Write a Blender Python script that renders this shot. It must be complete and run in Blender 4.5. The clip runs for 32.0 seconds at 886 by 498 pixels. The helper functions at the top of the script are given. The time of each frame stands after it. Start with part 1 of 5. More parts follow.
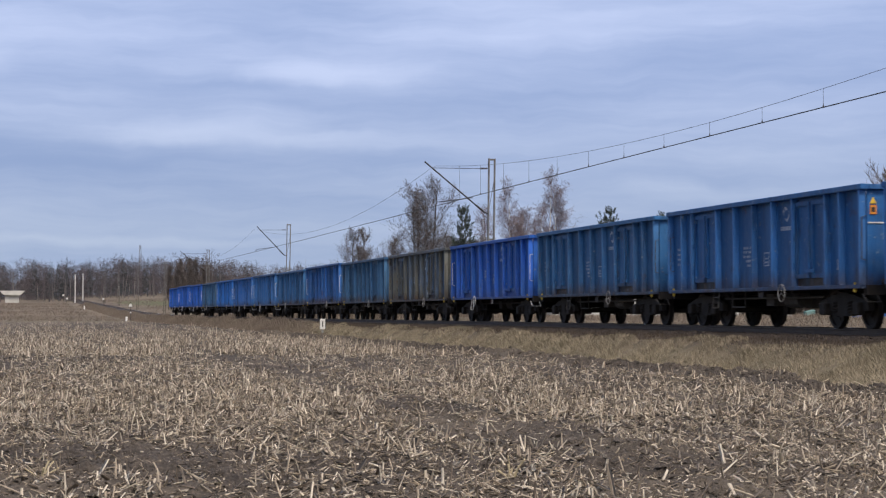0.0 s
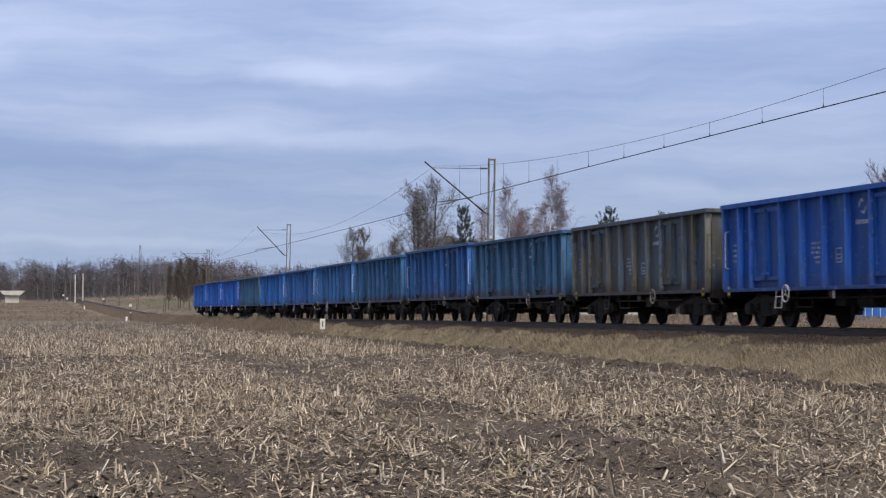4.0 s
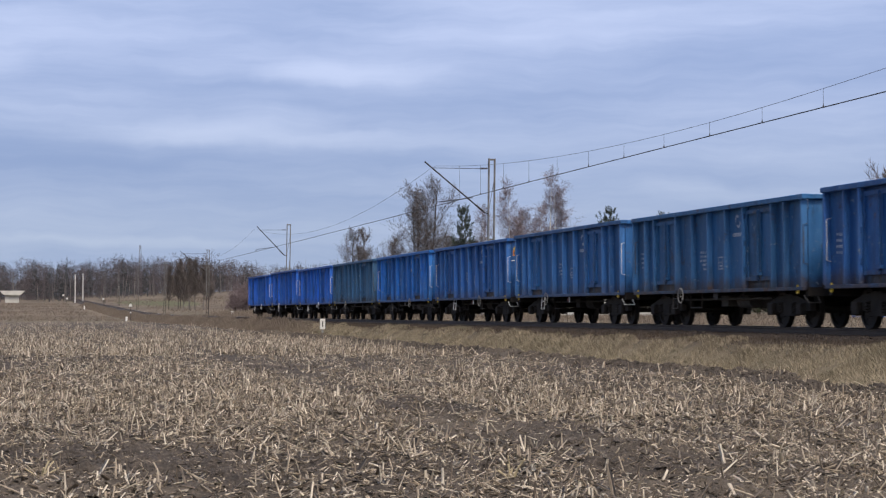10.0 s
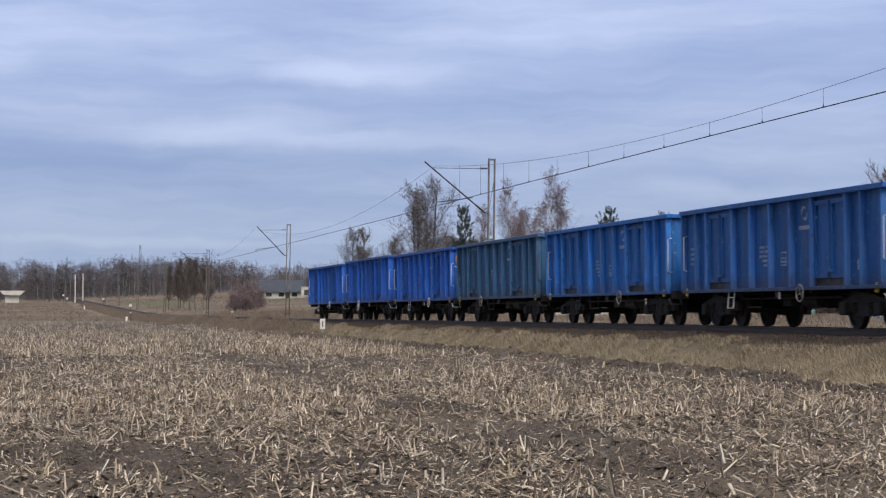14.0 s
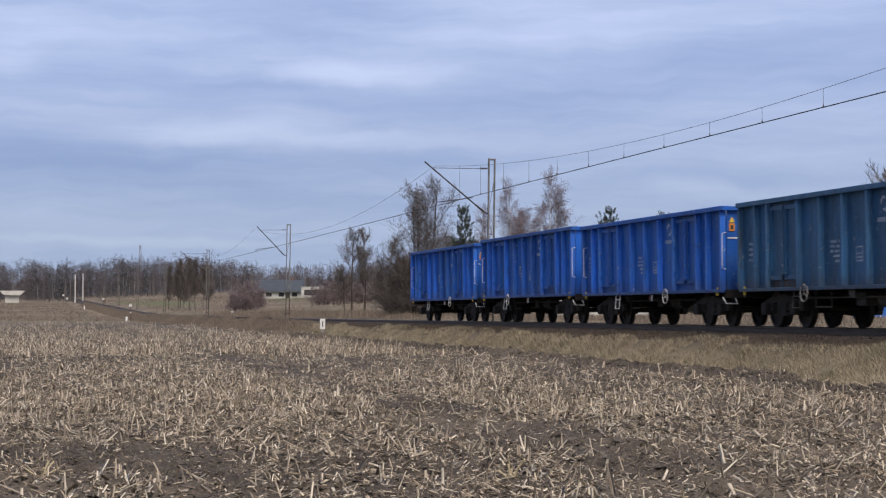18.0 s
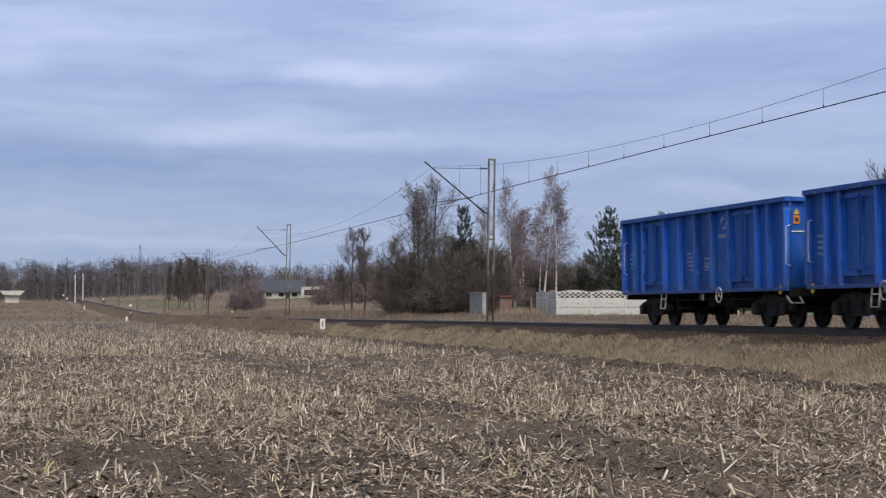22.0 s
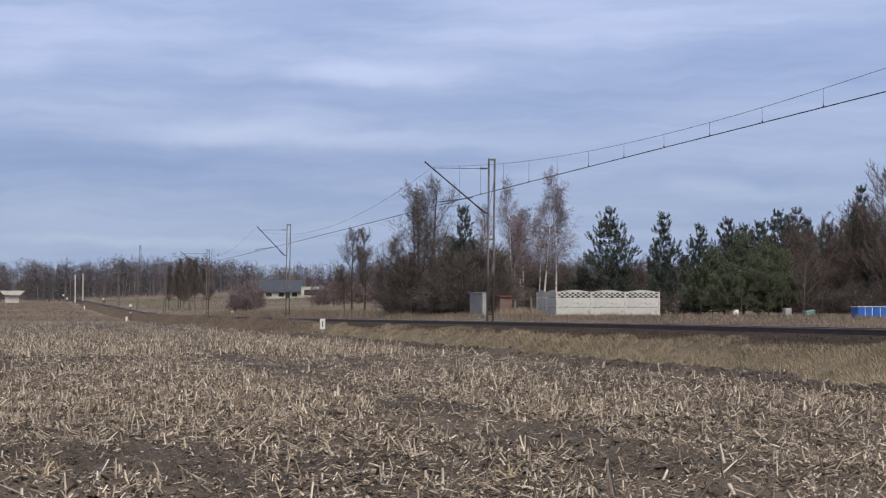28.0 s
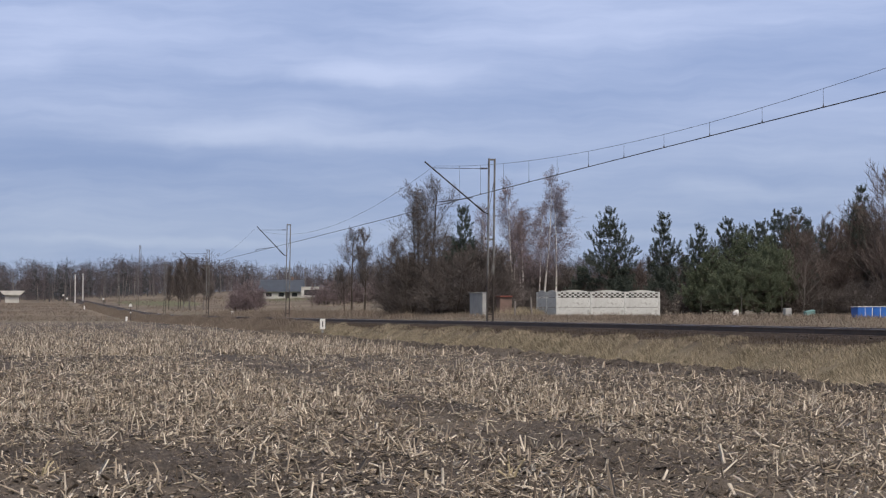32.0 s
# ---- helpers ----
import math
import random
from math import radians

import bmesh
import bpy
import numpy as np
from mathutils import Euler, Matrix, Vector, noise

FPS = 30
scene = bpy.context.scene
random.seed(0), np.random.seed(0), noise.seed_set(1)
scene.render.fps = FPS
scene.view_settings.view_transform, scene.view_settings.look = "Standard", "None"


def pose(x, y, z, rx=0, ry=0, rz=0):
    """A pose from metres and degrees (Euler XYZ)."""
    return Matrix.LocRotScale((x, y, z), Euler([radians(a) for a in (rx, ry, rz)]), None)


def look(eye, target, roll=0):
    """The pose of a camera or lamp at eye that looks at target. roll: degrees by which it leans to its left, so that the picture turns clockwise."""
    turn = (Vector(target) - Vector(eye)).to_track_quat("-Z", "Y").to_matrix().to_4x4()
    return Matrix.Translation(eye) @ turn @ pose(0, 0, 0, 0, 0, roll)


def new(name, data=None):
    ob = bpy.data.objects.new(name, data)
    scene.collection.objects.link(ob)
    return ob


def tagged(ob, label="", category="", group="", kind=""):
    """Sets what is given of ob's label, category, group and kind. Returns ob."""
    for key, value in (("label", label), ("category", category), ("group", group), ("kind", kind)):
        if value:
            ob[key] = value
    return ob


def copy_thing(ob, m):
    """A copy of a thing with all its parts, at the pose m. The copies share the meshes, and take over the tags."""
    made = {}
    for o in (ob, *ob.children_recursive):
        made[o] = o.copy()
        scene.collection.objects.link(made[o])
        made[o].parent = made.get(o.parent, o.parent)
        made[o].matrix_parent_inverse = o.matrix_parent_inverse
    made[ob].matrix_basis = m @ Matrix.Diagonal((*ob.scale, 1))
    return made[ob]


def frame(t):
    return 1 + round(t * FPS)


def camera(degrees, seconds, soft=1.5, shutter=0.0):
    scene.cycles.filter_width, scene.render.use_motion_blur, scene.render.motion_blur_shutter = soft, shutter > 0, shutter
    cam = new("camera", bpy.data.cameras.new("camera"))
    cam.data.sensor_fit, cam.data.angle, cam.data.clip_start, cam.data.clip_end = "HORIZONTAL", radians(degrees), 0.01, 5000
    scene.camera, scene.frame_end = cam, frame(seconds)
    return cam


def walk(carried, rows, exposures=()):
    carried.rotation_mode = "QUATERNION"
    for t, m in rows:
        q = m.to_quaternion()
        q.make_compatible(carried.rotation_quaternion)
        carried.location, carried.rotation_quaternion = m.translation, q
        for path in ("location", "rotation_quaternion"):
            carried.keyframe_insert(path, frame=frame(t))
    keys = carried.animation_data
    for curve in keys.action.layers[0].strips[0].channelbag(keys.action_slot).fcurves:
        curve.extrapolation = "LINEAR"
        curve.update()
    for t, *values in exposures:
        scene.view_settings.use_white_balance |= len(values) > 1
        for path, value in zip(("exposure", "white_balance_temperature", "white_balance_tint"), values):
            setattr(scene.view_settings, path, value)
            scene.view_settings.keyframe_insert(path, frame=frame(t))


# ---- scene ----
# The track runs along +Y at x = TX; rail tops are z = 0 where the camera stands nearest.
TX = 20.0
SPEED = 8.05
TAIL = 233.12
PITCH = 13.95

cam = camera(26.64, 32.0, soft=1.22, shutter=0.4)
EYE = Vector((0.0, 0.0, 0.43))
AIM = EYE + Vector((math.sin(radians(12.87)), math.cos(radians(12.87)), math.tan(radians(1.886))))
walk(cam, [(0, look(EYE, AIM)), (32, look(EYE, AIM))], [(0, .07), (18, .06), (24, .02), (32, -.03)])

# ---- world and light ----
world = bpy.data.worlds.new("world")
scene.world = world
world.use_nodes = True
wn = world.node_tree
wn.nodes.clear()
sky = wn.nodes.new("ShaderNodeTexSky")
sky.sky_type = "NISHITA"
sky.sun_disc = False
sky.sun_elevation = radians(55)
sky.sun_rotation = radians(182)
sky.air_density, sky.dust_density = 0.8, 4.0
wbg = wn.nodes.new("ShaderNodeBackground")
wbg.inputs[1].default_value = 0.114
wout = wn.nodes.new("ShaderNodeOutputWorld")
wn.links.new(sky.outputs[0], wbg.inputs[0])
wn.links.new(wbg.outputs[0], wout.inputs[0])

sun_data = bpy.data.lights.new("sun", "SUN")
sun_data.energy, sun_data.angle, sun_data.color = 2.3, radians(16), (1.0, 0.88, 0.74)
sun = new("sun", sun_data)
sun.matrix_world = look((0, 0, 0), (0.02, 0.574, -0.819))


# ---- material helpers ----
def material(name):
    m = bpy.data.materials.new(name)
    m.use_nodes = True
    nt = m.node_tree
    return m, nt, nt.nodes["Principled BSDF"]


def node(nt, kind, inputs=None, operation="", interpolation_type=""):
    n = nt.nodes.new(kind)
    if operation:
        n.operation = operation
    if interpolation_type:
        n.interpolation_type = interpolation_type
    for k, v in (inputs or {}).items():
        if isinstance(v, bpy.types.NodeSocket):
            nt.links.new(v, n.inputs[k])
        else:
            n.inputs[k].default_value = v
    return n


def mix(nt, fac, a, b, blend="MIX"):
    n = nt.nodes.new("ShaderNodeMix")
    n.data_type, n.blend_type = "RGBA", blend
    for i, v in ((0, fac), (6, a), (7, b)):
        if isinstance(v, bpy.types.NodeSocket):
            nt.links.new(v, n.inputs[i])
        else:
            n.inputs[i].default_value = v if i == 0 else (*v[:3], 1)
    return n.outputs[2]


def ramp(nt, fac, lo, hi):
    return node(nt, "ShaderNodeMapRange", {0: fac, 1: lo, 2: hi}, interpolation_type="SMOOTHSTEP").outputs[0]


def maths(nt, op, a, b=0.0, c=0.0):
    return node(nt, "ShaderNodeMath", {0: a, 1: b, 2: c}, operation=op).outputs[0]


def tex(nt, coord, scale, detail=3.0, rough=0.55, stretch=None):
    if stretch:
        coord = node(nt, "ShaderNodeMapping", {0: coord, 3: stretch}).outputs[0]
    return node(nt, "ShaderNodeTexNoise", {"Vector": coord, "Scale": scale, "Detail": detail, "Roughness": rough}).outputs[0]


def bump(nt, bsdf, height, strength, distance):
    b = node(nt, "ShaderNodeBump", {"Height": height, "Strength": strength, "Distance": distance})
    nt.links.new(b.outputs[0], bsdf.inputs["Normal"])


def worn(name, a, b, scale, rough=0.8, metal=0.0, relief=0.3, dist=0.01, dark=None, spread=0.15, islands=0.0):
    """A surface of two tones mixed by large stains and fine grain, with relief."""
    m, nt, bsdf = material(name)
    co = node(nt, "ShaderNodeTexCoord").outputs["Object"]
    big, fine = tex(nt, co, scale, 4), tex(nt, co, scale * 14, 3)
    fac = ramp(nt, maths(nt, "MULTIPLY_ADD", fine, 0.45, maths(nt, "MULTIPLY", big, 0.6)), 0.5 - spread, 0.5 + spread)
    col = mix(nt, fac, a, b)
    if dark:
        col = mix(nt, ramp(nt, tex(nt, co, scale * 3.3, 5), 0.52, 0.72), col, dark)
    if islands:
        isl = node(nt, "ShaderNodeNewGeometry").outputs["Random Per Island"]
        col = mix(nt, maths(nt, "MULTIPLY", isl, islands), col, [x * 0.45 for x in a])
    nt.links.new(col, bsdf.inputs["Base Color"])
    bsdf.inputs["Roughness"].default_value = rough
    bsdf.inputs["Metallic"].default_value = metal
    bump(nt, bsdf, fine, relief, dist)
    return m


# ---- materials ----
def wagon_paint():
    """Weathered paint: the colour is each wagon's own, its rust is the colour's alpha."""
    m, nt, bsdf = material("wagon_paint")
    info = node(nt, "ShaderNodeObjectInfo")
    co = node(nt, "ShaderNodeTexCoord").outputs["Object"]
    shift = node(nt, "ShaderNodeVectorMath", {0: co, 1: node(nt, "ShaderNodeCombineXYZ", {0: maths(nt, "MULTIPLY", info.outputs["Random"], 40.0)}).outputs[0]}, operation="ADD").outputs[0]
    streak = tex(nt, shift, 1.0, 4, 0.6, (2.6, 2.6, 0.45))
    grain = tex(nt, shift, 22.0, 3)
    tone = maths(nt, "MULTIPLY_ADD", info.outputs["Random"], 0.62, 0.90)
    col = mix(nt, 1.0, info.outputs["Color"], node(nt, "ShaderNodeCombineXYZ", {0: tone, 1: tone, 2: tone}).outputs[0], "MULTIPLY")
    faded = mix(nt, 0.6, col, (0.045, 0.185, 0.46))
    col = mix(nt, maths(nt, "MULTIPLY", ramp(nt, streak, 0.45, 0.72), 0.85), col, faded)
    col = mix(nt, maths(nt, "MULTIPLY", ramp(nt, tex(nt, shift, 1.0, 5, 0.65, (5.0, 5.0, 0.9)), 0.50, 0.72), 0.7), col, mix(nt, 0.75, col, (0.010, 0.026, 0.06)))
    col = mix(nt, ramp(nt, tex(nt, shift, 3.0, 5, 0.65), 0.56, 0.8), col, mix(nt, 0.5, col, (0.03, 0.03, 0.035)))
    z = node(nt, "ShaderNodeSeparateXYZ", {0: co}).outputs[2]
    low = maths(nt, "SUBTRACT", 1.0, ramp(nt, maths(nt, "MULTIPLY_ADD", streak, 0.6, z), 1.25, 1.75))
    col = mix(nt, maths(nt, "MULTIPLY", low, maths(nt, "MULTIPLY_ADD", info.outputs["Alpha"], 0.5, 0.25)), col, (0.045, 0.038, 0.034))
    rust = maths(nt, "MULTIPLY", info.outputs["Alpha"], maths(nt, "MULTIPLY_ADD", low, 0.75, ramp(nt, tex(nt, shift, 1.6, 6, 0.7), 0.56, 0.7)))
    rust = maths(nt, "MULTIPLY", rust, ramp(nt, tex(nt, shift, 3.0, 5, 0.7), 0.34, 0.52))
    col = mix(nt, rust, col, mix(nt, ramp(nt, streak, 0.4, 0.6), (0.085, 0.048, 0.032), (0.022, 0.020, 0.02)))
    chalk = maths(nt, "MULTIPLY", ramp(nt, tex(nt, shift, 1.0, 4, 0.7, (1.7, 1.7, 0.8)), 0.50, 0.74), 0.5)
    col = mix(nt, chalk, col, mix(nt, 0.55, col, (0.13, 0.22, 0.37)))
    col = mix(nt, maths(nt, "MULTIPLY", ramp(nt, tex(nt, shift, 6.0, 5, 0.75), 0.60, 0.70), 0.8), col, (0.26, 0.34, 0.44))
    nt.links.new(col, bsdf.inputs["Base Color"])
    bsdf.inputs["Specular IOR Level"].default_value = 0.45
    nt.links.new(maths(nt, "MULTIPLY_ADD", grain, 0.3, 0.42), bsdf.inputs["Roughness"])
    bump(nt, bsdf, maths(nt, "ADD", grain, maths(nt, "MULTIPLY", streak, 2.5)), 0.35, 0.02)
    return m


PAINT = wagon_paint()
UNDER = worn("bogie_grime", (0.014, 0.012, 0.011), (0.030, 0.025, 0.022), 3.0, 0.85)
WHEEL = worn("wheel_steel", (0.032, 0.024, 0.020), (0.020, 0.017, 0.016), 4.0, 0.7, 0.2)
WHITE = worn("white_paint", (0.82, 0.82, 0.81), (0.66, 0.66, 0.65), 5.0, 0.6)
DULLWHITE = worn("dirty_white_paint", (0.44, 0.44, 0.43), (0.26, 0.255, 0.25), 6.0, 0.7)
GRIMY = worn("grimy_steel", (0.10, 0.095, 0.09), (0.06, 0.055, 0.052), 5.0, 0.7)
LETTER = worn("faded_lettering", (0.58, 0.63, 0.70), (0.16, 0.25, 0.42), 9.0, 0.7)
EMBLEM = worn("emblem_white", (0.60, 0.64, 0.70), (0.30, 0.37, 0.50), 9.0, 0.7)
YELLOW = worn("yellow_paint", (0.72, 0.52, 0.04), (0.55, 0.40, 0.06), 6.0, 0.6)
ORANGE = worn("orange_paint", (0.72, 0.28, 0.03), (0.6, 0.22, 0.03), 6.0, 0.6)
BLACK = worn("black_paint", (0.02, 0.02, 0.02), (0.035, 0.035, 0.035), 6.0, 0.6)
RAIL = worn("rail_steel", (0.12, 0.085, 0.065), (0.08, 0.06, 0.05), 3.0, 0.6, 0.3)
RAILTOP = worn("rail_head", (0.34, 0.32, 0.31), (0.26, 0.24, 0.23), 2.0, 0.35, 0.6)
SLEEPER = worn("sleeper_concrete", (0.16, 0.13, 0.11), (0.1, 0.085, 0.07), 4.0, 0.9)
BALLAST = worn("ballast_stone", (0.078, 0.060, 0.051), (0.046, 0.036, 0.032), 2.0, 0.95, relief=1.0, dist=0.04, islands=0.7)


def mast_paint():
    """Grey-painted steel with a dark tarred foot."""
    m, nt, bsdf = material("mast_steel")
    co = node(nt, "ShaderNodeTexCoord").outputs["Object"]
    z = node(nt, "ShaderNodeSeparateXYZ", {0: co}).outputs[2]
    n = tex(nt, co, 3.0, 5)
    col = mix(nt, ramp(nt, n, 0.4, 0.65), (0.20, 0.205, 0.21), (0.13, 0.125, 0.125))
    col = mix(nt, ramp(nt, maths(nt, "MULTIPLY_ADD", n, 0.8, z), 2.9, 2.4), col, (0.045, 0.036, 0.032))
    nt.links.new(col, bsdf.inputs["Base Color"])
    bsdf.inputs["Roughness"].default_value = 0.65
    return m


MAST = mast_paint()
ARM = worn("arm_steel", (0.03, 0.028, 0.027), (0.055, 0.046, 0.042), 5.0, 0.6, 0.3)
WIRE = worn("wire_copper", (0.10, 0.085, 0.075), (0.06, 0.055, 0.05), 3.0, 0.6, 0.3)
INSUL = worn("insulator_brown", (0.05, 0.025, 0.018), (0.03, 0.018, 0.014), 5.0, 0.25)
CONCRETE = worn("fence_concrete", (0.57, 0.59, 0.59), (0.47, 0.485, 0.485), 1.3, 0.9, dark=(0.33, 0.34, 0.335))
GREYCON = worn("grey_concrete", (0.37, 0.38, 0.385), (0.28, 0.29, 0.295), 2.0, 0.9)
BRICKRED = worn("brick_red", (0.21, 0.145, 0.125), (0.16, 0.112, 0.098), 3.0, 0.9)
ROOFRED = worn("roof_red", (0.20, 0.06, 0.045), (0.14, 0.045, 0.035), 2.0, 0.7)
ROOFDARK = worn("roof_sheet", (0.07, 0.085, 0.11), (0.05, 0.06, 0.08), 0.6, 0.5)
PLASTER = worn("white_plaster", (0.58, 0.58, 0.56), (0.46, 0.46, 0.45), 0.5, 0.9)
BLUEPL = worn("blue_plastic", (0.016, 0.10, 0.42), (0.025, 0.13, 0.48), 2.0, 0.45)
TEALCLOTH = worn("teal_cloth", (0.15, 0.27, 0.27), (0.09, 0.18, 0.18), 3.0, 0.8)
BARK = worn("bark_dark", (0.085, 0.068, 0.055), (0.055, 0.045, 0.038), 2.0, 0.95)
TWIG = worn("twigs_brown", (0.165, 0.142, 0.136), (0.108, 0.095, 0.094), 1.5, 0.95, islands=0.5)
BIRCHTWIG = worn("twigs_birch", (0.26, 0.205, 0.22), (0.18, 0.145, 0.158), 1.5, 0.95, islands=0.4)
BIRCHBARK = worn("bark_birch", (0.74, 0.72, 0.69), (0.58, 0.56, 0.53), 2.0, 0.85, dark=(0.05, 0.045, 0.04))
PALEBARK = worn("pale_bark", (0.27, 0.25, 0.24), (0.19, 0.175, 0.172), 0.5, 0.9, islands=0.6)
NEEDLE = worn("needles_green", (0.052, 0.072, 0.062), (0.080, 0.102, 0.084), 0.9, 0.8, islands=0.6)
LIGHTNEEDLE = worn("needles_light", (0.096, 0.126, 0.084), (0.150, 0.180, 0.114), 0.8, 0.8, islands=0.5)
RUSTTWIG = worn("twigs_reddish", (0.172, 0.136, 0.126), (0.114, 0.092, 0.088), 1.2, 0.95, islands=0.5)
# far trees: a bluish tint of distance haze is mixed into both colours
WOODS = worn("far_woods", (0.118, 0.100, 0.106), (0.080, 0.072, 0.083), 0.02, 0.95, islands=0.4)
WOODGREEN = worn("far_conifers", (0.052, 0.064, 0.072), (0.042, 0.054, 0.062), 0.05, 0.95, islands=0.5)


def straw():
    """Dry maize trash: grey-brown bits, tan stalks and a few bleached husks."""
    m, nt, bsdf = material("straw")
    co = node(nt, "ShaderNodeTexCoord").outputs["Object"]
    isl = node(nt, "ShaderNodeNewGeometry").outputs["Random Per Island"]
    n = tex(nt, co, 9.0, 4)
    col = mix(nt, ramp(nt, isl, 0.15, 0.55), (0.18, 0.148, 0.118), (0.47, 0.395, 0.305))
    col = mix(nt, ramp(nt, isl, 0.60, 0.92), col, (0.82, 0.73, 0.60))
    col = mix(nt, ramp(nt, n, 0.45, 0.75), col, mix(nt, 0.5, col, (0.16, 0.12, 0.09)))
    nt.links.new(col, bsdf.inputs["Base Color"])
    bsdf.inputs["Roughness"].default_value = 0.75
    return m


STRAW = straw()
GRASS = worn("dry_grass", (0.45, 0.385, 0.285), (0.235, 0.208, 0.150), 0.8, 0.9, islands=0.4)
STALK = worn("maize_stalk", (0.60, 0.51, 0.33), (0.48, 0.41, 0.28), 8.0, 0.7, islands=0.4)
GRIMEWEED = worn("grimy_weeds", (0.13, 0.10, 0.075), (0.075, 0.058, 0.046), 0.4, 0.9, islands=0.5)
WEED = worn("dead_weeds", (0.262, 0.216, 0.176), (0.172, 0.141, 0.117), 0.2, 0.9, islands=0.5)


def glass():
    m, nt, bsdf = material("window_glass")
    bsdf.inputs["Base Color"].default_value = (0.03, 0.035, 0.04, 1)
    bsdf.inputs["Roughness"].default_value = 0.08
    return m


GLASS = glass()


def soil():
    """Tilled stubble soil on the field side, dry turf elsewhere."""
    m, nt, bsdf = material("ground_soil")
    co = node(nt, "ShaderNodeTexCoord").outputs["Object"]
    xyz = node(nt, "ShaderNodeSeparateXYZ", {0: co})
    wob = tex(nt, co, 0.7, 4)
    big, mid, fine = tex(nt, co, 0.22, 4), tex(nt, co, 2.5, 5, 0.65), tex(nt, co, 22.0, 4, 0.65)
    earth = mix(nt, ramp(nt, mid, 0.35, 0.65), (0.034, 0.028, 0.024), (0.068, 0.056, 0.048))
    earth = mix(nt, ramp(nt, fine, 0.45, 0.72), earth, (0.12, 0.10, 0.086))
    chaff = maths(nt, "MULTIPLY", ramp(nt, tex(nt, co, 38.0, 3, 0.6), 0.58, 0.68), ramp(nt, mid, 0.4, 0.6))
    earth = mix(nt, maths(nt, "MULTIPLY", chaff, 0.8), earth, (0.38, 0.32, 0.25))
    earth = mix(nt, ramp(nt, big, 0.42, 0.64), earth, mix(nt, 0.25, earth, (0.25, 0.21, 0.165)))
    turf = mix(nt, ramp(nt, mid, 0.35, 0.68), (0.150, 0.127, 0.088), (0.230, 0.194, 0.135))
    turf = mix(nt, ramp(nt, big, 0.42, 0.66), turf, (0.165, 0.140, 0.096))
    turf = mix(nt, ramp(nt, tex(nt, co, 1.0, 4, 0.6, (1.1, 0.22, 1)), 0.46, 0.62), turf, (0.098, 0.088, 0.058))
    meadow = mix(nt, ramp(nt, tex(nt, co, 1.0, 5, 0.6, (0.012, 0.05, 1)), 0.38, 0.62), (0.125, 0.10, 0.076), (0.225, 0.182, 0.13))
    meadow = mix(nt, ramp(nt, tex(nt, co, 0.35, 4), 0.45, 0.7), meadow, (0.10, 0.085, 0.06))
    lawn = node(nt, "ShaderNodeVectorMath", {0: co, 1: (34.0, 470.0, 0)}, operation="SUBTRACT").outputs[0]
    lawn = node(nt, "ShaderNodeVectorMath", {0: lawn, 1: (1 / 9.5, 1 / 85, 0)}, operation="MULTIPLY").outputs[0]
    lawn = ramp(nt, maths(nt, "MULTIPLY_ADD", wob, 0.4, node(nt, "ShaderNodeVectorMath", {0: lawn}, operation="LENGTH").outputs[1]), 1.2, 1.0)
    lawn_b = node(nt, "ShaderNodeVectorMath", {0: co, 1: (60.0, 445.0, 0)}, operation="SUBTRACT").outputs[0]
    lawn_b = node(nt, "ShaderNodeVectorMath", {0: lawn_b, 1: (1 / 12, 1 / 45, 0)}, operation="MULTIPLY").outputs[0]
    lawn_b = ramp(nt, maths(nt, "MULTIPLY_ADD", wob, 0.4, node(nt, "ShaderNodeVectorMath", {0: lawn_b}, operation="LENGTH").outputs[1]), 1.2, 1.0)
    meadow = mix(nt, maths(nt, "MULTIPLY", maths(nt, "ADD", lawn, lawn_b), 0.75), meadow, (0.10, 0.125, 0.052))
    x = maths(nt, "MULTIPLY_ADD", wob, 0.7, xyz.outputs[0])
    x = maths(nt, "MULTIPLY_ADD", ramp(nt, xyz.outputs[1], 40, 31), 1.3, x)
    turf = mix(nt, ramp(nt, xyz.outputs[1], 260, 330), turf, meadow)
    grime = ramp(nt, maths(nt, "ABSOLUTE", maths(nt, "SUBTRACT", maths(nt, "MULTIPLY_ADD", wob, 0.9, xyz.outputs[0]), 20.45)), 2.75, 2.2)
    turf = mix(nt, maths(nt, "MULTIPLY", grime, 0.85), turf, (0.058, 0.044, 0.036))
    field = maths(nt, "SUBTRACT", 1.0, ramp(nt, x, 16.85, 17.1))
    end = maths(nt, "SUBTRACT", 1.0, ramp(nt, maths(nt, "MULTIPLY_ADD", wob, 20.0, xyz.outputs[1]), 238, 262))
    col = mix(nt, maths(nt, "MULTIPLY", field, end), turf, earth)
    nt.links.new(col, bsdf.inputs["Base Color"])
    bsdf.inputs["Roughness"].default_value = 0.95
    bump(nt, bsdf, maths(nt, "ADD", fine, maths(nt, "MULTIPLY", mid, 2.0)), 0.9, 0.03)
    return m


SOIL = soil()


